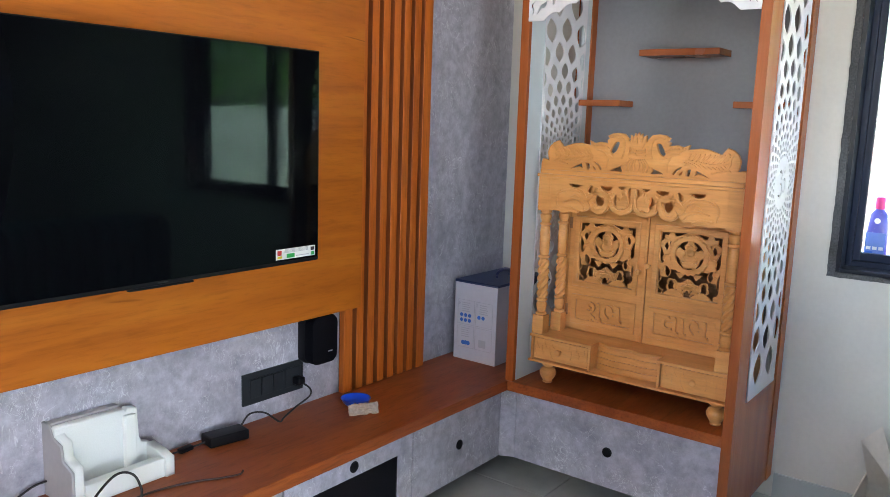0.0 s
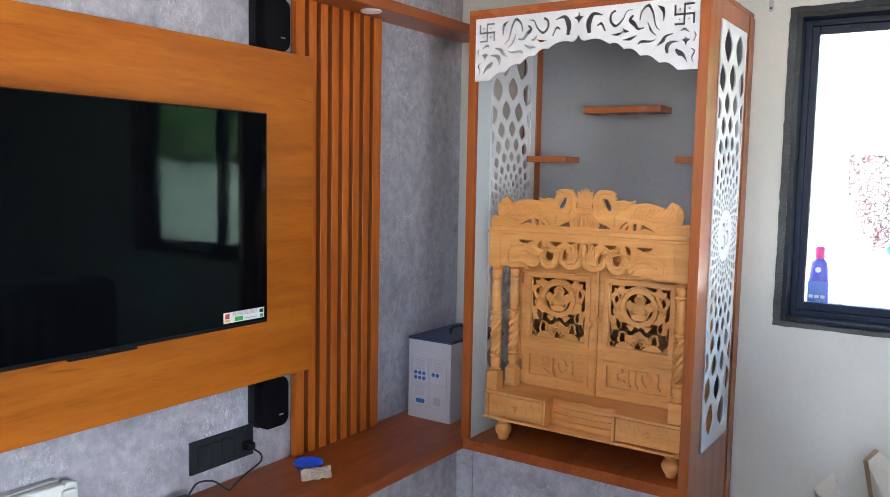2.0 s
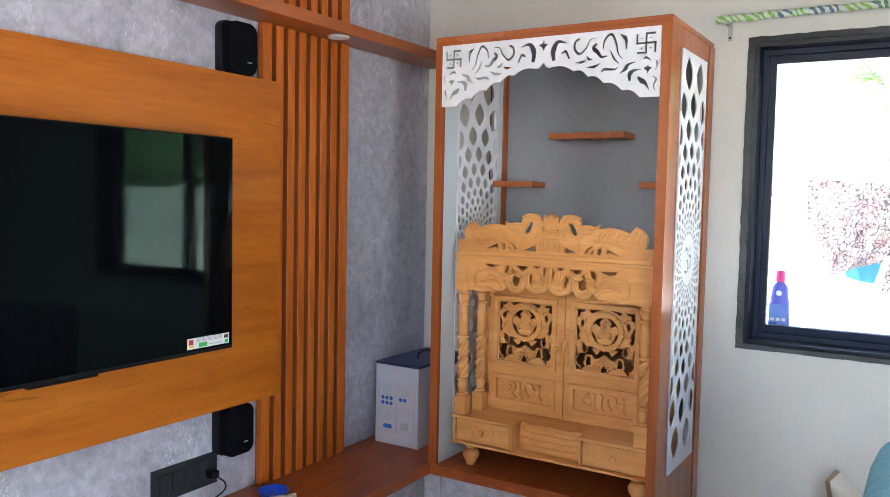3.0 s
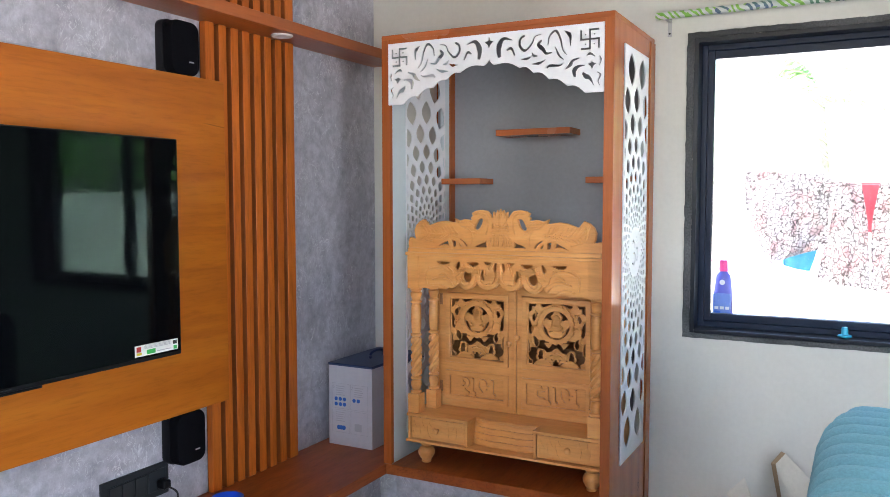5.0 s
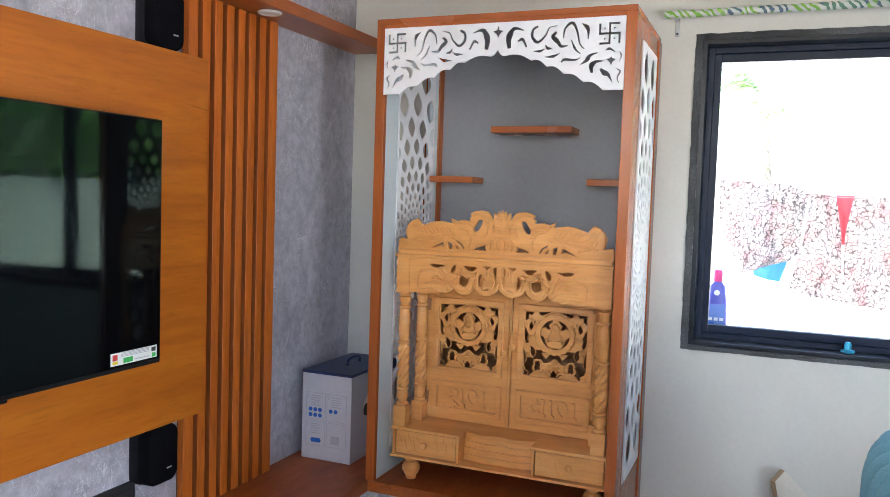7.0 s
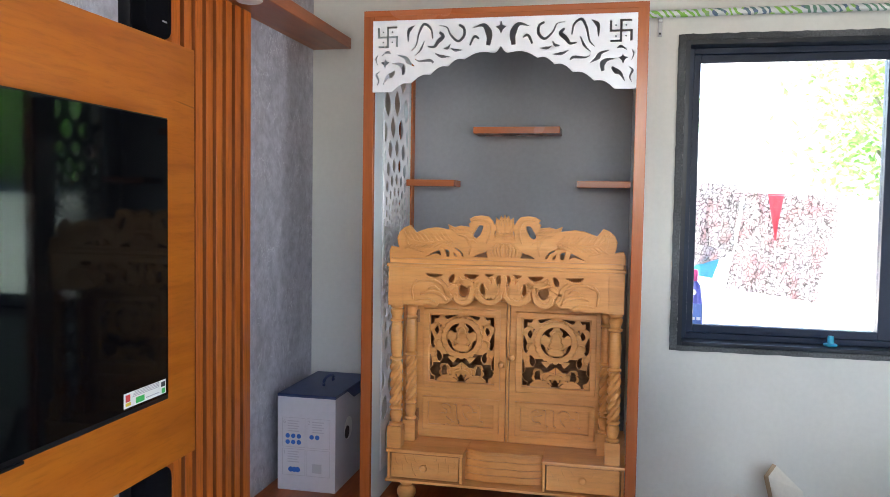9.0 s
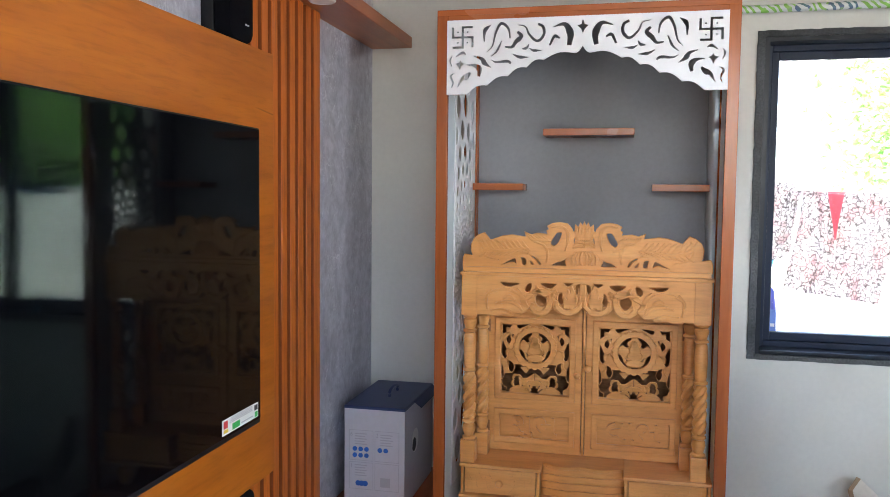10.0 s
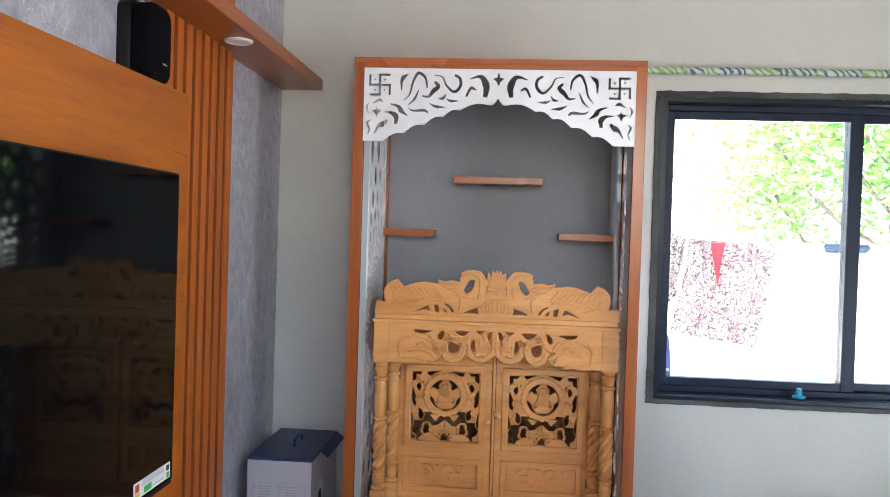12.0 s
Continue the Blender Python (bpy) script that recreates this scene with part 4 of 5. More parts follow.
def fret_cuts(w, h):
    """Openings of a square field: a round frame above crossing leaves, mirrored about its middle."""
    hw, hh = w / 2, h / 2

    def at(pts):
        return [(x * hw, y * hh) for x, y in pts]

    half = [
        at([(-0.96, 0.94), (-0.64, 0.95), (-0.72, 0.82), (-0.82, 0.84), (-0.82, 0.72), (-0.96, 0.62)]),
        rounded(at([(-0.54, 0.93), (-0.30, 0.97), (-0.10, 0.97), (-0.26, 0.90), (-0.46, 0.82)])),
        rounded(at([(-0.78, 0.62), (-0.60, 0.68), (-0.67, 0.52), (-0.74, 0.38), (-0.84, 0.48)])),
        rounded(at([(-0.95, 0.50), (-0.84, 0.32), (-0.78, 0.10), (-0.86, -0.04), (-0.96, 0.10)])),
        rounded(at([(-0.46, 0.40), (-0.40, 0.57), (-0.28, 0.69), (-0.10, 0.77), (-0.09, 0.66), (-0.18, 0.57), (-0.14, 0.47), (-0.24, 0.44), (-0.34, 0.50)])),
        rounded(at([(-0.46, 0.24), (-0.42, 0.08), (-0.30, -0.06), (-0.10, -0.14), (-0.12, -0.07), (-0.26, 0.03), (-0.30, 0.14), (-0.37, 0.25)])),
        at([(-0.42, -0.25), (-0.12, -0.25), (-0.25, -0.42)]),
        rounded(at([(-0.76, -0.08), (-0.64, -0.12), (-0.58, -0.28), (-0.66, -0.42), (-0.76, -0.32)])),
        at([(-0.012, -0.40), (-0.20, -0.54), (-0.12, -0.64), (-0.012, -0.70)]),
        rounded(at([(-0.46, -0.46), (-0.36, -0.54), (-0.22, -0.74), (-0.29, -0.78), (-0.41, -0.66)])),
        rounded(at([(-0.97, -0.16), (-0.90, -0.28), (-0.88, -0.52), (-0.97, -0.60)])),
        rounded(at([(-0.74, -0.94), (-0.54, -0.78), (-0.34, -0.80), (-0.12, -0.95), (-0.40, -0.96)])),
        at([(-0.97, -0.96), (-0.97, -0.66), (-0.90, -0.80), (-0.80, -0.84), (-0.82, -0.96)]),
    ]
    cuts = [rect(-hw, hw, -hh, hh), *half, *flip(half)]
    cuts.append(stroke(at([(-0.30, 0.20), (-0.16, 0.06), (0.02, 0.03), (0.18, 0.08), (0.30, 0.22)]), 0.014, 0.2, 0.2))
    cuts.append(stroke(at([(-0.18, -0.06), (0.0, -0.12), (0.18, -0.06)]), 0.012, 0.2, 0.2))
    cuts.append(stroke(at([(-0.14, 0.34), (0.0, 0.30), (0.14, 0.34)]), 0.006, 0.2, 0.2))
    return cuts


def shrine_door(x0, x1, f0, f1, word, knob_at):
    z0, z1, fz0, fz1 = DECK + 0.003, 1.090, 0.800, 1.040
    y = DOOR_Y + 0.009
    door = part("door", sheet([rect(x0, x1, z0, z1), rect(f0, f1, fz0, fz1), rect(f0 - 0.004, f1 + 0.004, 0.644, 0.732)], 0.018, Matrix.Translation((0, y, 0)) @ FRONT, 0.001), PINE, shrine)
    mid, fz = (f0 + f1) / 2, (fz0 + fz1) / 2
    w, h = f1 - f0, fz1 - fz0
    part("fretwork", sheet(fret_cuts(w + 0.004, h + 0.004), 0.010, Matrix.Translation((mid, y - 0.002, fz)) @ FRONT, 0.0018), PINE, door, "pierced carving of leaves round a ring")
    zc = fz + 0.038
    beads = 22
    lobes = [(mid + r * math.cos(a), zc + r * math.sin(a)) for r, a in ((0.0660 + 0.0062 * abs(math.sin(beads * math.pi * k / 176)), 2 * math.pi * k / 176) for k in range(176))]
    ring = sheet([lobes, disc(mid, zc, 0.0555, 44)], 0.010, Matrix.Translation((0, y - 0.0085, 0)) @ FRONT, 0.0026)
    part("bead_ring", ring, PINE, door, "ring of carved beads")
    for s in (-1, 1):
        for base, angle, size in (((0.030, -0.092), 150, 1.25), ((0.034, -0.088), 118, 1.15), ((0.046, -0.092), 92, 0.95), ((0.040, -0.098), 172, 1.0), ((0.070, -0.096), 60, 0.75), ((0.074, -0.070), 120, 0.8), ((0.010, -0.098), 100, 1.0), ((0.096, 0.010), 96, 0.9), ((0.094, -0.010), 262, 0.8), ((0.098, 0.088), 200, 0.9)):
            a = radians(angle)
            bend = a + 0.5
            L = 0.030 * size
            line = [(s * base[0], base[1]), (s * (base[0] + 0.55 * L * math.cos(a)), base[1] + 0.55 * L * math.sin(a)), (s * (base[0] + L * math.cos(bend)), base[1] + L * math.sin(bend))]
            part("carved_leaf", sheet([stroke(line, 0.0085 * size, 0.4, 0.1)], 0.006, Matrix.Translation((mid, y - 0.0075, fz)) @ FRONT, 0.0018), PINE, door)
    for cx, cz, rx, rz in ((0, 0.062, 0.010, 0.012), (0, 0.046, 0.016, 0.012), (0, 0.028, 0.022, 0.012), (0, 0.003, 0.026, 0.010)):
        part("carved_form", sheet([[(mid + cx + rx * math.cos(a), fz + cz + rz * math.sin(a)) for a in (2 * math.pi * k / 20 for k in range(20))]], 0.009, Matrix.Translation((0, y - 0.0065, 0)) @ FRONT, 0.0035), PINE, door)
    mould = bmesh.new()
    for a, b, c, d in ((f0 - 0.016, f1 + 0.016, fz0 - 0.016, fz1 + 0.016), (f0 - 0.016, f1 + 0.016, 0.632, 0.744)):
        merge(mould, sheet([rect(a, b, c, d), rect(a + 0.013, b - 0.013, c + 0.013, d - 0.013)], 0.014, Matrix.Translation((0, y - 0.010, 0)) @ FRONT, 0.0035))
    part("moulding", mould, PINE, door)
    part("word_panel", block(f0 - 0.005, f1 + 0.005, y + 0.001, y + 0.008, 0.643, 0.733), PINE, door)
    part("letters", lettering(word, 0.104, 0.0060, Matrix.Translation((mid, y - 0.004, 0.689)) @ FRONT, 0.0010), PINE, door, "raised carved letters")
    knob = lathe([(0.005, 0), (0.005, 0.010), (0.010, 0.015), (0.012, 0.021), (0.009, 0.027), (0.003, 0.029)], (0, 0, 0), 18)
    part("knob", moved(knob, Matrix.Translation((knob_at[0], DOOR_Y, knob_at[1])) @ pose(0, 0, 0, 90)), PINE, door, "turned wooden knob", True)
    for hz in (0.68, 1.03):
        hx = x0 + 0.002 if knob_at[0] > mid else x1 - 0.002
        part("hinge", block(hx - 0.006, hx + 0.006, DOOR_Y - 0.004, DOOR_Y - 0.0005, hz - 0.022, hz + 0.022, 0.001), PINESHADEBROWN, door, "small brown hinge")


shrine_door(0.530, 0.8440, 0.572, 0.805, "\u0ab6\u0ac1\u0aad", (0.832, 0.876))
shrine_door(0.8595, 1.172, 0.899, 1.131, "\u0ab2\u0abe\u0aad", (0.866, 0.902))
part("door_stop", block(0.8475, 0.8565, DOOR_Y - 0.006, DOOR_Y + 0.012, DECK + 0.003, 1.104, 0.002), PINE, shrine)

S = 0.000963


def scaled(points):
    return [(x * S, z * S) for x, z in points]


def raise_lines(name, lines, y, z, thick, bevel, parent):
    """Raised, rounded carving strokes, mirrored about the middle."""
    for line, wide, start, end in lines:
        for s in (1, -1):
            part(name, sheet([stroke([(s * a, b) for a, b in scaled(line)], wide * S, start, end)], thick, Matrix.Translation((UM, y, z)) @ FRONT, bevel), PINE, parent)


# pierced fascia between the column heads
lower = [(0, -90), (6, -98), (22, -114), (50, -120), (74, -114), (90, -100), (98, -92), (106, -108), (122, -122), (146, -125), (166, -112), (174, -96), (182, -110), (200, -122), (220, -120), (232, -131), (256, -126), (286, -132), (320, -128), (349, -130)]
FH = 349 * S
edge = scaled(smooth_line(lower, 5)) + [(FH, 0.0)]
fascia = edge + [(-x, z) for x, z in edge[:0:-1]]
half = [rounded(scaled(p)) for p in (
    [(9, -22), (20, -20), (27, -34), (20, -56), (12, -46)],
    [(30, -16), (64, -17), (48, -30)],
    [(66, -46), (78, -52), (82, -76), (70, -92), (60, -80), (64, -64)],
    [(86, -20), (134, -19), (128, -32), (108, -40), (92, -32)],
    [(118, -62), (134, -52), (152, -60), (156, -80), (146, -96), (128, -98), (116, -82)],
    [(164, -24), (176, -20), (190, -38), (186, -52), (172, -50)],
    [(206, -22), (266, -19), (258, -33), (234, -36), (222, -31)])]
half += [[(x * S, z * S) for x, z in ((40, -92), (56, -100), (64, -96), (52, -106), (38, -104))]]
fascia_board = part("fascia", sheet([fascia, *half, *flip(half)], 0.015, Matrix.Translation((UM, -0.482, CANOPY)) @ FRONT, 0.002), PINE, shrine, "pierced scroll fascia")
scrolls = [
    ([(4, -20), (3, -60), (10, -92)], 9, 0.6, 0.5),
    ([(8, -92), (30, -110), (58, -112), (80, -96), (84, -76)], 14, 0.5, 0.4),
    ([(36, -30), (30, -62), (40, -94)], 15, 0.2, 0.5), ([(48, -40), (42, -70), (50, -98)], 13, 0.2, 0.5), ([(24, -50), (24, -76), (32, -100)], 11, 0.2, 0.5), ([(62, -60), (54, -78), (58, -100)], 10, 0.2, 0.4),
    ([(84, -44), (100, -58), (106, -86), (120, -110), (146, -116), (164, -100), (160, -88)], 14, 0.4, 0.5),
    ([(88, -62), (108, -52), (134, -44), (160, -50)], 14, 0.3, 0.3), ([(150, -30), (140, -48), (120, -60)], 12, 0.2, 0.4),
    ([(160, -60), (176, -66), (196, -84)], 12, 0.3, 0.4), ([(176, -100), (190, -86), (200, -60), (216, -42)], 14, 0.3, 0.2),
    ([(196, -112), (214, -92), (246, -84), (284, -92)], 8, 0.3, 0.2), ([(206, -60), (236, -46), (276, -46), (310, -60)], 6, 0.3, 0.2),
    ([(222, -74), (240, -66), (256, -72)], 7, 0.3, 0.3), ([(300, -46), (316, -72), (312, -110)], 5, 0.3, 0.3), ([(230, -122), (262, -112), (300, -116)], 6, 0.3, 0.2)]
raise_lines("carved_scroll", scrolls, -0.4905, CANOPY, 0.008, 0.0024, fascia_board)

# crest: two plumed scrolls facing a flower vase
CREST = CANOPY + 0.028
tops = [(0, 148), (5, 136), (12, 146), (17, 132), (27, 140), (28, 124), (36, 116), (42, 131), (56, 146), (80, 149), (102, 146), (116, 138), (110, 128), (119, 122), (114, 108), (124, 110), (150, 113), (172, 107), (189, 114), (184, 99), (204, 101), (234, 106), (264, 102), (292, 92), (308, 86), (318, 99), (328, 111), (346, 104), (362, 90), (370, 70), (367, 48), (360, 32), (374, 35), (392, 38), (397, 26), (397, 0)]
right = scaled(tops)
crest = right + [(-x, z) for x, z in right[:0:-1]]
half = [rounded(scaled(p)) for p in (
    [(70, 118), (88, 120), (100, 104), (110, 84), (100, 72), (84, 80), (74, 98)],
    [(50, 40), (58, 26), (54, 9), (80, 8), (108, 9), (90, 22), (70, 28)],
    [(136, 12), (144, 28), (166, 42), (172, 36), (156, 24), (146, 10)],
    [(158, 10), (166, 22), (176, 28), (172, 10)],
    [(186, 10), (188, 32), (206, 36), (204, 20), (200, 8)],
    [(216, 10), (222, 32), (242, 26), (276, 6), (246, 12), (232, 16)],
    [(26, 104), (34, 100), (36, 84), (30, 78)])]
crest_board = part("crest", sheet([crest, *half, *flip(half)], 0.018, Matrix.Translation((UM, -0.474, CREST)) @ FRONT, 0.003), PINE, shrine, "carved crest of mirrored plumes round a vase")
plumes = [([(350, 96), (330, 66), (280, 52), (230, 60), (188, 66)], 7, 0.3, 0.3), ([(330, 96), (340, 64), (322, 36), (280, 24)], 5, 0.2, 0.2)]
for k in range(9):
    x = 336 - 17 * k
    plumes.append(([(x, 92 - 2 * k if k < 3 else 88), (x - 12, 78 - k), (x - 24, 62)], 4.5, 0.3, 0.2))
    plumes.append(([(x + 6, 34 + k), (x - 8, 42 + k), (x - 22, 56)], 4.5, 0.3, 0.2))
for k in range(5):
    plumes.append(([(180 - 12 * k, 104), (166 - 12 * k, 94), (150 - 11 * k, 90)], 5, 0.3, 0.2))
for k in range(4):
    plumes.append(([(6 + 11 * k, 14), (10 + 11 * k, 36), (4 + 8 * k, 58)], 6, 0.3, 0.3))
for k in range(3):
    plumes.append(([(3 + 6 * k, 94), (5 + 9 * k, 116), (5 + 10 * k, 136)], 7, 0.3, 0.3))
plumes += [([(2, 74), (18, 76), (34, 70)], 9, 0.6, 0.4), ([(3, 88), (16, 88), (28, 92)], 6, 0.6, 0.4), ([(60, 60), (52, 88), (54, 122), (74, 138), (104, 136)], 7, 0.2, 0.2), ([(120, 20), (116, 50), (130, 76), (160, 86)], 6, 0.3, 0.2), ([(96, 60), (110, 66), (124, 60)], 5, 0.3, 0.3), ([(180, 44), (200, 46), (222, 40)], 7, 0.3, 0.2)]
raise_lines("carved_feather", plumes, -0.4838, CREST, 0.006, 0.0018, crest_board)


# ---- loose things on the bench ----
carton = thing("printed_carton", (0.155, -0.24, 0.4), "white printed carton with navy lid and carry handle on the bench", "box")
BX0, BX1, BY0, BY1 = 0.048, 0.264, -0.437, -0.050
part("body", block(BX0, BX1, BY0, BY1, 0.4005, 0.738, 0.002), BOXWHITE, carton)
part("lid", block(BX0 - 0.001, BX1 + 0.001, BY0 - 0.001, BY1 + 0.001, 0.735, 0.746, 0.002), BOXBLUE, carton, "navy printed lid")
part("lid_flap", moved(block(0, 0.035, BY0 + 0.12, BY1, -0.001, 0.001), Matrix.Translation((BX1, 0, 0.742)) @ pose(0, 0, 0, 0, 38, 0)), BOXBLUE, carton)
part("carry_handle", tube([(0.168, -0.20, 0.744), (0.168, -0.205, 0.768), (0.168, -0.25, 0.776), (0.168, -0.295, 0.768), (0.168, -0.30, 0.744)], 0.006, 10), BOXBLUE, carton, "plastic carry handle", True)
FY = BY0 - 0.0004


def front_print(x0, x1, z0, z1, mat, name="print"):
    part(name, block(BX0 + x0, BX0 + x1, FY - 0.0006, FY + 0.0004, 0.4 + z0, 0.4 + z1), mat, carton)


for a, b in ((0.018, 0.104), (0.110, 0.196)):
    for c, d in ((0.055, 0.150), (0.156, 0.262)):
        fr = sheet([rect(a, b, c, d), rect(a + 0.0012, b - 0.0012, c + 0.0012, d - 0.0012)], 0.001, Matrix.Translation((BX0, FY, 0.4)) @ FRONT)
        part("print", fr, INKGREY, carton)
for k in range(6):
    part("dot", sheet([disc(0.038 + 0.021 * (k % 3), 0.196 - 0.022 * (k // 3), 0.0082, 14)], 0.0012, Matrix.Translation((BX0, FY, 0.4)) @ FRONT), INKBLUE, carton)
for k in range(2):
    part("dot", sheet([disc(0.128 + 0.021 * k, 0.196, 0.0082, 14)], 0.0012, Matrix.Translation((BX0, FY, 0.4)) @ FRONT), INKBLUE, carton)
for k in range(3):
    part("dot", sheet([disc(0.050 + 0.013 * k, 0.076, 0.0095, 14)], 0.0012 + 0.0002 * k, Matrix.Translation((BX0, FY, 0.4)) @ FRONT), INKBLUE, carton)
front_print(0.130, 0.165, 0.068, 0.100, INKGREY)
for a, c, text in ((0.026, 0.252, "6"), (0.118, 0.252, "2"), (0.026, 0.142, "1")):
    part("numeral", lettering(text, 0.020, 0.0005, Matrix.Translation((BX0 + a, FY - 0.0003, 0.4 + c - 0.006)) @ FRONT), INKGREY, carton)
    for k in range(5):
        front_print(a + 0.012, a + 0.055 - 0.006 * (k % 2), c - 0.004 - 0.009 * k, c - 0.001 - 0.009 * k, INKGREY)
pic = part("picture", sheet([disc(-0.30, 0.60, 0.042, 26)], 0.001, Matrix.Translation((BX1 + 0.0003, 0, 0)) @ SIDE), LABELWHITE, carton, "round printed product picture")
part("print", sheet([disc(-0.315, 0.588, 0.024, 20)], 0.001, Matrix.Translation((BX1 + 0.0008, 0, 0)) @ SIDE), INKBLACK, pic)

foam = thing("packing_foam", (0.1, -2.03, 0.4), "white moulded packing foam with grey carton lining against the wall", "packaging")
FB = [(-2.205, 0.4005), (-1.850, 0.4005), (-1.846, 0.452), (-1.868, 0.470), (-1.902, 0.480), (-1.915, 0.500), (-1.920, 0.585), (-1.950, 0.590), (-1.960, 0.578), (-1.968, 0.590), (-2.205, 0.590)]
part("back_slab", sheet([FB], 0.030, Matrix.Translation((0.046, 0, 0)) @ SIDE, 0.004), FOAM, foam)
part("lining", block(0.004, 0.030, -2.212, -1.965, 0.4005, 0.600, 0.002), FOAMGREY, foam, "grey board lining")
part("end_block", sheet([[(0.018, 0.4005), (0.150, 0.4005), (0.150, 0.505), (0.128, 0.512), (0.100, 0.520), (0.094, 0.560), (0.060, 0.566), (0.054, 0.585), (0.018, 0.590)]], 0.034, Matrix.Translation((0, -2.188, 0)) @ FRONT, 0.004), FOAM, foam)
part("end_face", sheet([[(0.002, 0.4005), (0.158, 0.4005), (0.157, 0.500), (0.106, 0.518), (0.100, 0.558), (0.062, 0.566), (0.040, 0.600), (0.002, 0.601)]], 0.010, Matrix.Translation((0, -2.2105, 0)) @ FRONT), FOAMGREY, foam)
part("end_block", sheet([[(0.060, 0.4005), (0.158, 0.4005), (0.158, 0.452), (0.120, 0.462), (0.060, 0.470)]], 0.036, Matrix.Translation((0, -1.866, 0)) @ FRONT, 0.004), FOAM, foam)
part("front_wall", block(0.124, 0.158, -2.172, -1.884, 0.4005, 0.456, 0.004), FOAM, foam)
part("tray", block(0.060, 0.125, -2.172, -1.884, 0.4005, 0.425, 0.003), FOAM, foam)
part("nub", block(0.060, 0.078, -1.975, -1.930, 0.425, 0.578, 0.006), FOAM, foam)

for piece in foam.children:
    piece.data.transform(Matrix.Translation((0.0, -2.178 + 2.212 * 0.80, 0.0)) @ Matrix.Diagonal((0.93, 0.80, 1.0, 1.0)))

adapter = thing("power_adapter", (0.065, -1.655, 0.4), "black power adapter brick with cable on the bench", "power adapter")
part("brick", moved(block(-0.032, 0.032, -0.066, 0.066, 0.0, 0.032, 0.006, 3), Matrix.Translation((0.066, -1.650, 0.4005)) @ pose(0, 0, 0, 0, 0, -10)), BLACKPLASTIC, adapter, "", True)
part("lead", tube([(0.055, -1.718, 0.414), (0.045, -1.745, 0.408), (0.040, -1.765, 0.406), (0.04, -1.80, 0.406), (0.035, -1.836, 0.405)], 0.003), CABLE, adapter, "", True)
part("connector", moved(block(-0.010, 0.010, -0.024, 0.024, 0, 0.014, 0.004, 2), Matrix.Translation((0.042, -1.778, 0.4005)) @ pose(0, 0, 0, 0, 0, 6)), BLACKPLASTIC, adapter, "", True)
cables = thing("loose_cable", (0.2, -1.95, 0.4), "dark loose cable curling over the bench and foam", "cable")
part("lead", tube([(0.297, -1.765, 0.414), (0.292, -1.775, 0.403), (0.270, -1.83, 0.4035), (0.240, -1.88, 0.4035), (0.215, -1.95, 0.4035), (0.205, -2.02, 0.404), (0.22, -2.08, 0.404), (0.29, -2.12, 0.404)], 0.003), CABLEBROWN, cables, "dark brown lead", True)
part("lead", tube([(0.32, -2.35, 0.404), (0.27, -2.25, 0.404), (0.205, -2.17, 0.43), (0.175, -2.10, 0.462), (0.170, -2.06, 0.470), (0.180, -2.03, 0.455), (0.195, -2.02, 0.42), (0.215, -2.03, 0.404), (0.28, -2.05, 0.404)], 0.0034), CABLE, cables, "black lead", True)
part("lead", tube([(0.012, -2.172, 0.44), (0.014, -2.22, 0.437), (0.020, -2.28, 0.415), (0.03, -2.34, 0.404), (0.05, -2.45, 0.404)], 0.003), CABLE, cables, "black lead", True)

bowl = lathe([(0.022, 0.0), (0.034, 0.004), (0.046, 0.014), (0.052, 0.026), (0.054, 0.028), (0.050, 0.026), (0.042, 0.014), (0.030, 0.007), (0.004, 0.005)], (0, 0, 0), 32)
tagged(solid("plastic_dish", moved(bowl, Matrix.Translation((0.150, -1.152, 0.4005)) @ pose(0, 0, 0, 0, 0, 0)), BLUEPLASTIC, True), "small bright blue plastic dish on the bench", "dish")
wrap = bmesh.new()
bmesh.ops.create_grid(wrap, x_segments=16, y_segments=9, size=0.5)
for v in wrap.verts:
    x, y = v.co.x, v.co.y
    v.co = Vector((x * 0.105, 0.012 * math.sin(7 * x) * y, (y + 0.5) * 0.038)) + Vector((0.003, 0.008, 0.003)) * noise.noise(Vector((x * 7, y * 7, 2)))
wrap = moved(wrap, Matrix.Translation((0.236, -1.198, 0.402)) @ pose(0, 0, 0, -28, 0, 62))
bmesh.ops.solidify(wrap, geom=wrap.faces[:], thickness=0.006)
tagged(solid("wrapper", wrap, PAPER, True), "crumpled brown plastic wrapper beside the blue dish", "wrapper")

# ---- by the window ----
plug = thing("sill_stopper", (1.965, 0.02, 0.936), "small teal rubber stopper standing on the window sill", "stopper")
part("flange", lathe([(0.022, 0), (0.024, 0.004), (0.022, 0.008), (0.012, 0.010)], (1.968, 0.022, 0.9365), 20), TEAL, plug, "", True)
part("stem", lathe([(0.012, 0.010), (0.011, 0.030), (0.009, 0.036), (0.002, 0.037)], (1.968, 0.022, 0.9365), 18), TEAL, plug, "", True)

bottle = thing("detergent_bottle", (1.514, 0.30, 0.94), "violet-blue detergent bottle with pink cap outside the window", "bottle")
setting("outer_sill", block(1.30, 3.0, 0.2, 0.40, 0.88, 0.948, 0.004), YARDWALL, "pale plastered sill outside the window", "sill")
bo = bmesh.new()
rows = []
for w, d, h in ((0.036, 0.022, 0), (0.040, 0.025, 0.010), (0.040, 0.025, 0.09), (0.034, 0.022, 0.130), (0.030, 0.020, 0.165), (0.018, 0.016, 0.180), (0.015, 0.014, 0.186)):
    rows.append([bo.verts.new((1.514 + w * math.copysign(abs(math.cos(a)) ** 0.7, math.cos(a)), 0.28 + d * math.sin(a), 0.9485 + h)) for a in (2 * math.pi * k / 24 for k in range(24))])
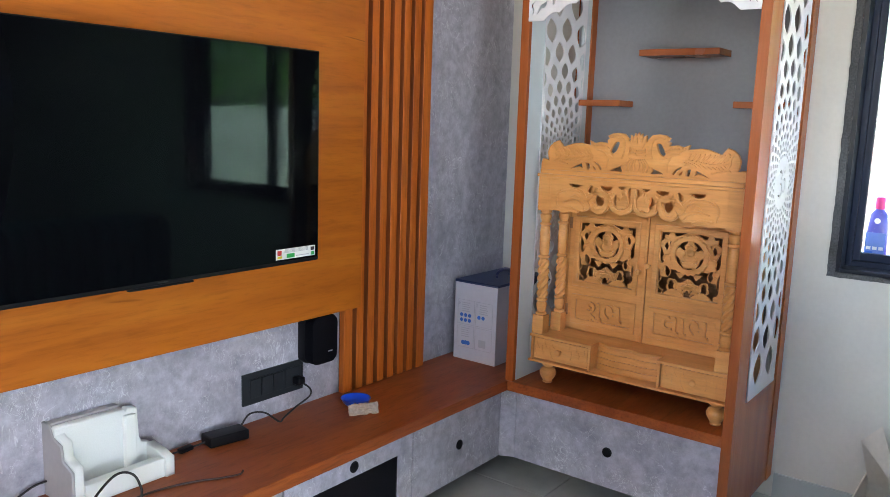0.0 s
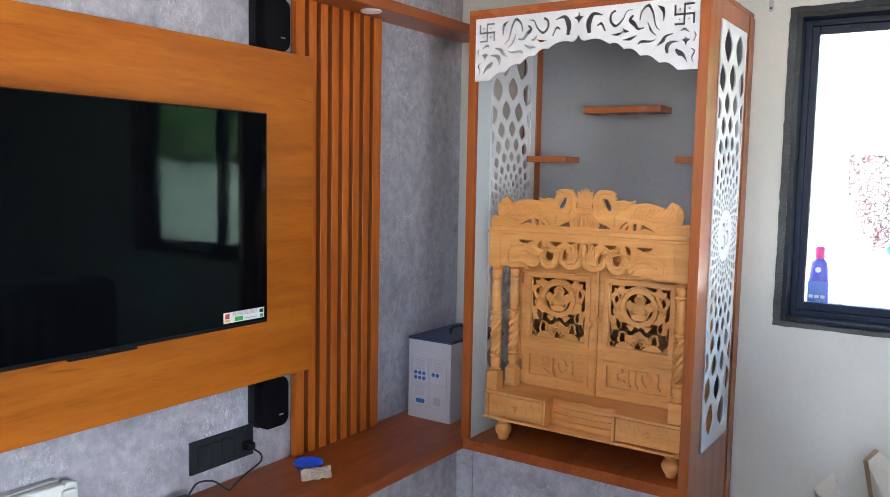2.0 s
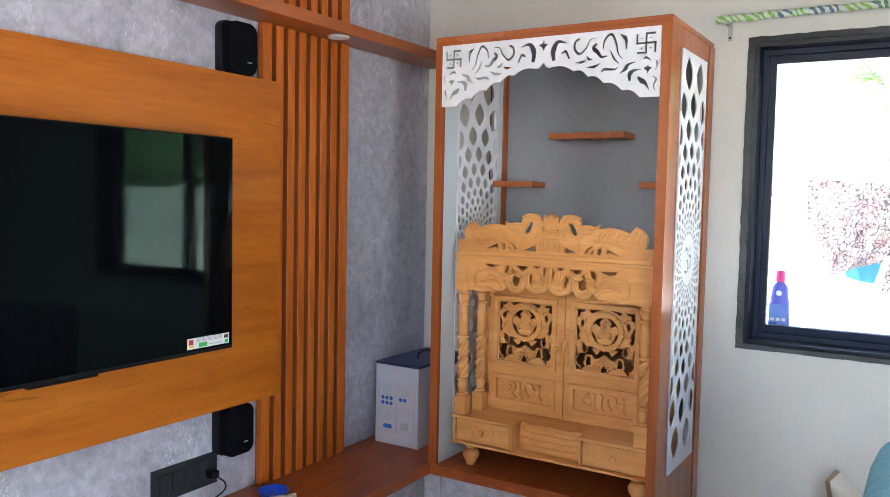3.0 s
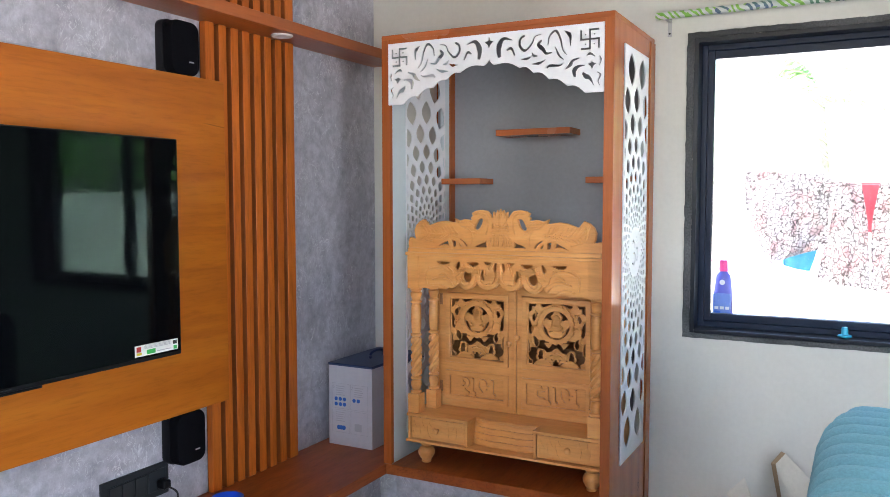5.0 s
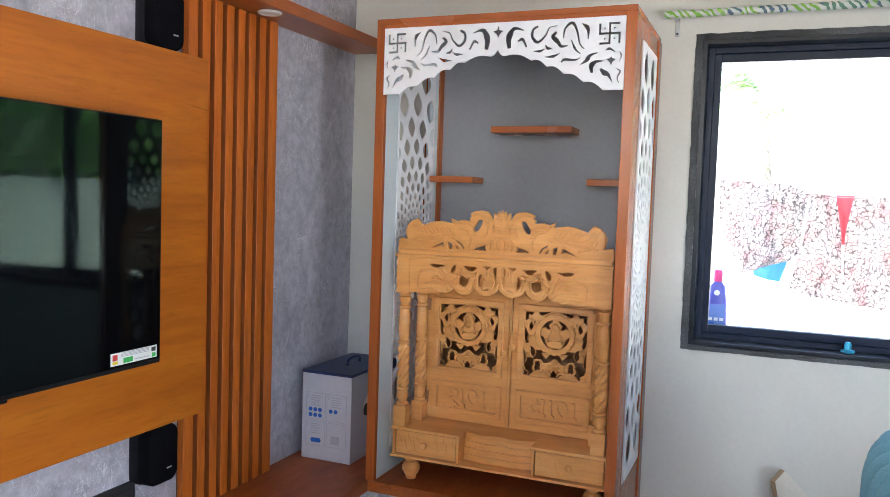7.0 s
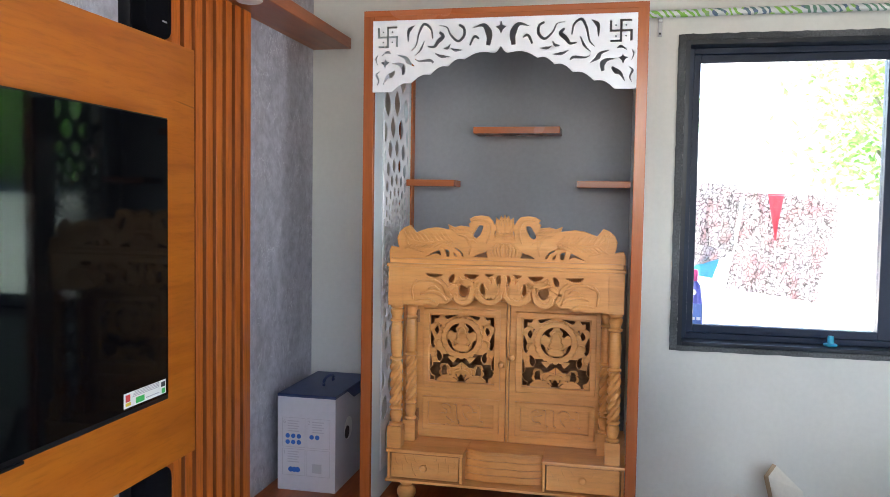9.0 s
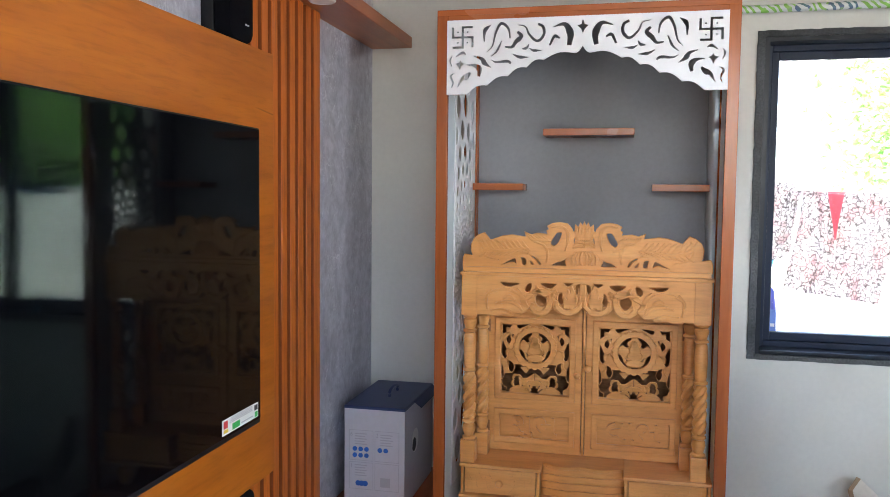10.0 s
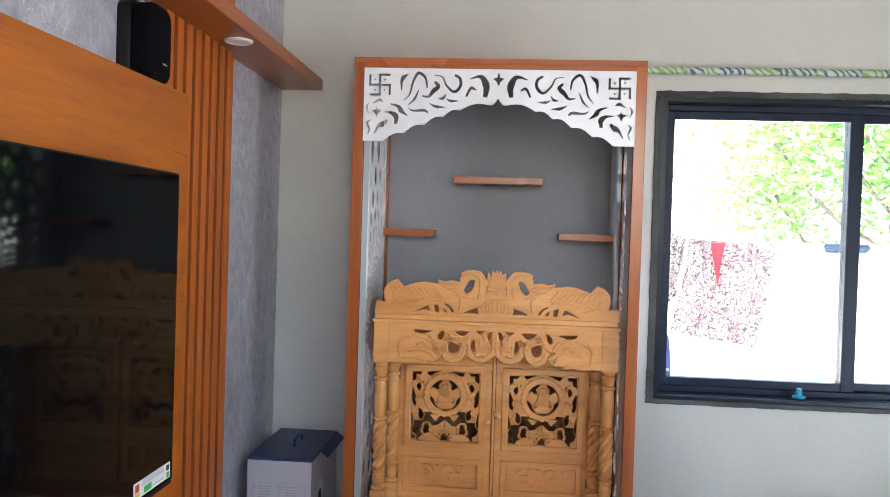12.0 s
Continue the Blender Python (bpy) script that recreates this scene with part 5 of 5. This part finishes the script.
for a, b in zip(rows, rows[1:]):
    for k in range(24):
        bo.faces.new((a[k], a[(k + 1) % 24], b[(k + 1) % 24], b[k]))
bo.faces.new(rows[0][::-1])
bo.faces.new(rows[-1])
part("body", bo, BOTTLE, bottle, "", True)
part("cap", lathe([(0.017, 0.184), (0.019, 0.190), (0.018, 0.222), (0.014, 0.230), (0.003, 0.231)], (1.514, 0.28, 0.9485), 20), PINK, bottle, "pink screw cap", True)
lab = part("label", sheet([rect(-0.034, 0.034, 0.012, 0.095)], 0.002, Matrix.Translation((1.514, 0.2545, 0.9485)) @ FRONT), BOTTLELABEL, bottle, "pale blue label")
part("print", sheet([disc(0, 0.140, 0.011, 14)], 0.001, Matrix.Translation((1.514, 0.2555, 0.9485)) @ FRONT), LABELWHITE, bottle)
for k in range(3):
    part("print", block(1.486 + 0.021 * k, 1.501 + 0.021 * k, 0.2525, 0.2536, 0.978, 0.990), LABELWHITE, lab)
part("print", block(1.484, 1.509, 0.2525, 0.2536, 0.955, 0.972), INKBLUE, lab)

# open cardboard carton on the floor below the window
card = thing("cardboard_carton", (1.6, -0.2, 0.0), "open cardboard carton with raised flaps on the floor by the wall", "box")
KX0, KX1, KY0, KY1, KH = 1.62, 1.93, -0.36, -0.035, 0.22
for a, b, c, d in ((KX0, KX1, KY0, KY0 + 0.005), (KX0, KX1, KY1 - 0.005, KY1), (KX0, KX0 + 0.005, KY0 + 0.005, KY1 - 0.005), (KX1 - 0.005, KX1, KY0 + 0.005, KY1 - 0.005)):
    part("side", block(a, b, c, d, 0.0005, KH), CARDPALE, card)
part("bottom", block(KX0 + 0.005, KX1 - 0.005, KY0 + 0.005, KY1 - 0.005, 0.0005, 0.006), CARDPALE, card)


def flap(name, pts, mat, label):
    bm = bmesh.new()
    bm.faces.new([bm.verts.new(p) for p in pts])
    bmesh.ops.solidify(bm, geom=bm.faces[:], thickness=0.006)
    bmesh.ops.recalc_face_normals(bm, faces=bm.faces)
    part(name, bm, mat, card, label)


flap("flap", [(1.800, -0.100, KH), (1.900, -0.090, KH), (1.880, -0.050, 0.420), (1.786, -0.036, 0.508), (1.750, -0.058, 0.470)], CARDPALE, "pale torn flap standing up")
flap("torn_edge", [(1.800, -0.108, KH), (1.812, -0.108, KH), (1.760, -0.066, 0.470), (1.790, -0.044, 0.506), (1.776, -0.044, 0.512), (1.744, -0.066, 0.470)], CARDBOARD, "torn brown edge")
flap("flap", [(1.640, -0.130, KH - 0.01), (1.740, -0.150, KH - 0.01), (1.700, -0.110, 0.310), (1.658, -0.092, 0.412), (1.598, -0.100, 0.345)], CARDPALE, "pale folded flap")

# turquoise channelled sofa, its back towards the television wall
sofa = thing("sofa", (2.4, -1.4, 0.0), "turquoise velvet sofa with rounded channel-tufted back", "sofa")
SX0, SX1, SY0, SY1 = 1.925, 2.205, -2.05, -0.735
n = 16
step = (SY1 - SY0) / n
for k in range(n):
    y0, y1 = SY0 + k * step, SY0 + (k + 1) * step
    prof = []
    for j in range(17):
        a = math.pi * j / 16
        far = max(0, k - (n - 4)) / 3
        prof.append((0.5 * (SX0 + SX1) - (0.5 * (SX1 - SX0) - 0.045 * far ** 2) * math.copysign(abs(math.cos(a)) ** 0.6, math.cos(a)), 0.745 + (0.150 - 0.012 * far ** 2) * math.sin(a) ** 0.6))
    prof = [(prof[0][0], 0.14), (prof[0][0], 0.45)] + prof + [(prof[-1][0], 0.45), (prof[-1][0], 0.14)]
    bm = bmesh.new()
    rows = []
    cx, cz = 0.5 * (SX0 + SX1), 0.6
    for j in range(11):
        t = 0.5 - 0.5 * math.cos(math.pi * j / 10)
        sink = 0.034 * (1 - max(0.0, math.sin(math.pi * t)) ** 0.3)
        ring = []
        for x, z in prof:
            v = Vector((x - cx, 0, z - cz))
            q = v.normalized()
            ring.append(bm.verts.new((x - q.x * sink, y0 + 0.0025 + (y1 - y0 - 0.005) * t, z - (q.z * sink if z > 0.2 else 0))))
        rows.append(ring)
    for a, b in zip(rows, rows[1:]):
        for j in range(len(prof) - 1):
            bm.faces.new((a[j], a[j + 1], b[j + 1], b[j]))
        bm.faces.new((a[-1], a[0], b[0], b[-1]))
    bm.faces.new(rows[0])
    bm.faces.new(rows[-1][::-1])
    bmesh.ops.recalc_face_normals(bm, faces=bm.faces)
    part("back_channel", bm, TURQUOISE, sofa, "", True)
part("seat", block(SX1 + 0.002, 2.86, SY0 + 0.02, SY1 - 0.02, 0.14, 0.45, 0.05, 4), TURQUOISE, sofa, "", True)
for x in (2.0, 2.80):
    for y in (SY0 + 0.08, SY1 - 0.08):
        part("leg", lathe([(0.016, 0.0), (0.022, 0.142)], (x, y, 0.0005), 14), BENCHWOOD, sofa, "", True)

# ---- the yard outside ----
setting("ground", block(-80, 80, -80, 90, -0.5, -0.30), EARTH, "pale sunlit yard ground outside the window", "ground")
YW = 5.2
setting("yard_wall", block(-14, 22, YW, YW + 0.2, -0.30, 1.52, 0.01), YARDWALL, "pale plastered yard wall in full daylight", "wall")

line = thing("clothes_line", (2.0, 1.55, 1.5), "thin clothes line strung across the yard", "clothes line")
part("line", tube([(-1.0, 1.55, 1.56), (1.5, 1.55, 1.515), (2.6, 1.55, 1.500), (6.0, 1.55, 1.56)], 0.0016), CHROME, line)
part("post", lathe([(0.025, 0), (0.025, 1.9)], (-1.0, 1.55, -0.30), 10), CHROME, line)
part("post", lathe([(0.025, 0), (0.025, 1.9)], (6.0, 1.55, -0.30), 10), CHROME, line)


def cloth(outline_left, outline_right, y, mat, waves, phase, deep=0.03, parent=None, name="panel", label=""):
    """A hanging cloth between a left and a right edge, given from top to bottom, with upright folds."""
    bm = bmesh.new()
    L, R = smooth_line(outline_left, 8), smooth_line(outline_right, 8)
    rows = []
    for (xa, za), (xb, zb) in zip(L, R):
        row = []
        for j in range(31):
            t = j / 30
            drop = len(rows) / len(L)
            fold = deep * (0.25 + drop) * math.sin(waves * math.pi * t + phase + 0.8 * drop) + 0.012 * noise.noise(Vector((t * 5, drop * 4, phase)))
            row.append(bm.verts.new((xa + (xb - xa) * t, y + fold, za + (zb - za) * t)))
        rows.append(row)
    for a, b in zip(rows, rows[1:]):
        for j in range(30):
            bm.faces.new((a[j], a[j + 1], b[j + 1], b[j]))
    bmesh.ops.solidify(bm, geom=bm.faces[:], thickness=0.003)
    return part(name, bm, mat, parent, label, True)


shirt = thing("printed_tunic", (2.03, 1.55, 0.95), "red and white flower-print tunic hanging on the clothes line", "clothing")
cloth([(1.88, 1.515), (1.86, 1.30), (1.82, 1.10), (1.80, 0.985)], [(2.0, 1.51), (2.035, 1.30), (2.05, 1.10), (2.06, 0.955)], 1.514, PRINTCLOTH, 3, 0.2, 0.025, shirt, "front_left")
cloth([(2.085, 1.51), (2.055, 1.30), (2.055, 1.10), (2.06, 0.955)], [(2.36, 1.50), (2.34, 1.30), (2.29, 1.10), (2.26, 0.925)], 1.514, PRINTCLOTH, 3, 1.2, 0.025, shirt, "front_right")
cloth([(1.955, 1.512), (1.97, 1.40), (2.03, 1.25)], [(2.135, 1.508), (2.11, 1.40), (2.06, 1.25)], 1.575, REDCLOTH, 1, 0.0, 0.008, shirt, "lining", "red lining in the neck opening")
cloth([(1.70, 1.52), (1.69, 1.36), (1.70, 1.22)], [(1.88, 1.515), (1.84, 1.30), (1.78, 1.20)], 1.54, PRINTCLOTH, 2, 0.4, 0.02, shirt, "sleeve")
shawl = thing("printed_shawl", (1.62, 1.75, 1.05), "matching flower-print cloth hanging on the clothes line", "clothing")
cloth([(1.42, 1.585), (1.43, 1.35), (1.50, 1.18), (1.55, 1.06)], [(1.86, 1.555), (1.85, 1.35), (1.84, 1.18), (1.70, 1.12)], 1.62, PRINTCLOTH, 5, 2.0, 0.03, shawl)
towel = thing("blue_towel", (1.62, 1.9, 1.0), "light blue cloth hanging behind the printed one", "clothing")
cloth([(1.60, 1.55), (1.60, 1.2), (1.62, 1.05)], [(1.80, 1.55), (1.80, 1.2), (1.76, 1.02)], 1.72, BLUECLOTH, 2, 1.0, 0.02, towel)
rag = thing("blue_laundry", (2.75, 1.6, 1.4), "slate blue laundry over the clothes line", "clothing")
cloth([(2.62, 1.512), (2.62, 1.49), (2.63, 1.46)], [(2.86, 1.515), (2.87, 1.49), (2.85, 1.465)], 1.54, NAVYCLOTH, 2, 0.3, 0.01, rag)
cloth([(3.02, 1.54), (3.02, 1.49), (3.03, 1.45)], [(3.40, 1.514), (3.38, 1.49), (3.37, 1.455)], 1.54, NAVYCLOTH, 2, 0.9, 0.01, rag)


def leafy_tree(at, height, spread, leaves, seed):
    random.seed(seed)
    t = thing("tree", at, "broad leafy green tree beyond the yard wall", "tree", "trees beyond the wall")
    x, y, z = at
    tr = tube([(x, y, z), (x + 0.08, y, z + height * 0.25), (x - 0.05, y + 0.05, z + height * 0.5), (x, y, z + height * 0.8)], 0.10, 10)
    for v in tr.verts:
        k = 1 - 0.7 * (v.co.z - z) / height
        v.co.x, v.co.y = x + (v.co.x - x) * k, y + (v.co.y - y) * k
    part("trunk", tr, BARK, t, "", True)
    tips = []
    for k in range(11):
        a = 2.4 * k
        h = height * (0.26 + 0.06 * k)
        r = spread * random.uniform(0.5, 0.95)
        tip = (x + r * math.cos(a), y + r * math.sin(a), z + h + height * random.uniform(0.08, 0.25))
        tips.append(tip)
        part("limb", tube([(x, y, z + h * 0.75), (x + 0.5 * r * math.cos(a), y + 0.5 * r * math.sin(a), z + h * 0.95), tip], 0.028, 6), BARK, t)
    tips.append((x, y, z + height * 0.9))
    verts, faces = [], []
    for k in range(leaves):
        c = Vector(random.choice(tips)) + Vector((random.gauss(0, 1), random.gauss(0, 1), random.gauss(0, 0.8))) * spread * 0.26
        size = random.uniform(0.10, 0.20) * (1.0 if x < 7 else 1.6)
        m = Euler((random.uniform(-0.9, 0.9), random.uniform(-0.9, 0.9), random.uniform(0, 6.3))).to_matrix()
        i = len(verts)
        for px, py in ((-0.5, 0), (-0.1, 0.24), (0.5, 0), (-0.1, -0.24)):
            verts.append(c + m @ Vector((px * size, py * size, 0.06 * size * (px > 0.4))))
        faces.append((i, i + 1, i + 2, i + 3))
    data = bpy.data.meshes.new("crown")
    data.from_pydata([tuple(v) for v in verts], [], faces)
    data.materials.append(LEAF)
    crown = new("crown", data)
    adopt(crown, t)
    crown["label"] = "dense small green leaves"


leafy_tree((5.75, 7.4, -0.30), 4.6, 1.9, 12000, 5)
leafy_tree((8.8, 8.4, -0.30), 5.0, 2.2, 5000, 9)
leafy_tree((12.4, 9.0, -0.30), 5.2, 2.6, 5000, 15)
leafy_tree((16.6, 10.5, -0.30), 5.6, 3.0, 5000, 21)


def palm(at, height, seed):
    random.seed(seed)
    x, y, z = at
    t = thing("palm_tree", at, "coconut palm with drooping fronds beyond the wall", "tree", "trees beyond the wall")
    part("trunk", tube([(x, y, z), (x + 0.10, y, z + height * 0.5), (x, y, z + height)], 0.055, 10), BARK, t, "", True)
    for k in range(22):
        a, lift = 2 * math.pi * k / 22 + random.uniform(-0.2, 0.2), random.uniform(0.2, 1.5)
        length = random.uniform(1.1, 1.6)
        verts, faces = [], []
        spine = []
        for j in range(13):
            s = j / 12
            r = length * s * math.cos(lift * (1 - 0.3 * s))
            h = length * (math.sin(lift) * s - 0.75 * s * s)
            spine.append(Vector((x + r * math.cos(a), y + r * math.sin(a), z + height + h)))
        side = Vector((-math.sin(a), math.cos(a), 0))
        for j in range(1, 13):
            for s in (-1, 1):
                for q in (0.0, 0.5):
                    p = spine[j].lerp(spine[j - 1], q)
                    w = 0.34 * math.sin(math.pi * (0.12 + 0.85 * (j - q) / 13))
                    way = (spine[j] - spine[j - 1]).normalized()
                    tip = p + side * s * w * 0.8 + way * w * 0.5 - Vector((0, 0, w * random.uniform(0.3, 0.7)))
                    i = len(verts)
                    verts += [tuple(p - way * 0.016), tuple(p + way * 0.016), tuple(tip)]
                    faces.append((i, i + 1, i + 2))
        data = bpy.data.meshes.new("frond")
        data.from_pydata(verts, [], faces)
        data.materials.append(PALMLEAF)
        f = new("frond", data)
        adopt(f, t)


palm((1.56, 6.4, -0.30), 2.75, 4)

# ---- floor tiles ----
TS, TG = 0.60, 0.003
tile_mesh = bpy.data.meshes.new("floor_tile")
tb = block(TG / 2, TS - TG / 2, TG / 2, TS - TG / 2, -0.010, 0.0, 0.0012, 1)
tb.to_mesh(tile_mesh)
tb.free()
tile_mesh.materials.append(TILE)
for i in range(12):
    for j in range(8):
        ob = new("floor_tile", tile_mesh)
        ob.location = (0.02 + TS * i, -TS * (j + 1) + 0.22 - 0.22, 0.0)
        ob.parent = floor
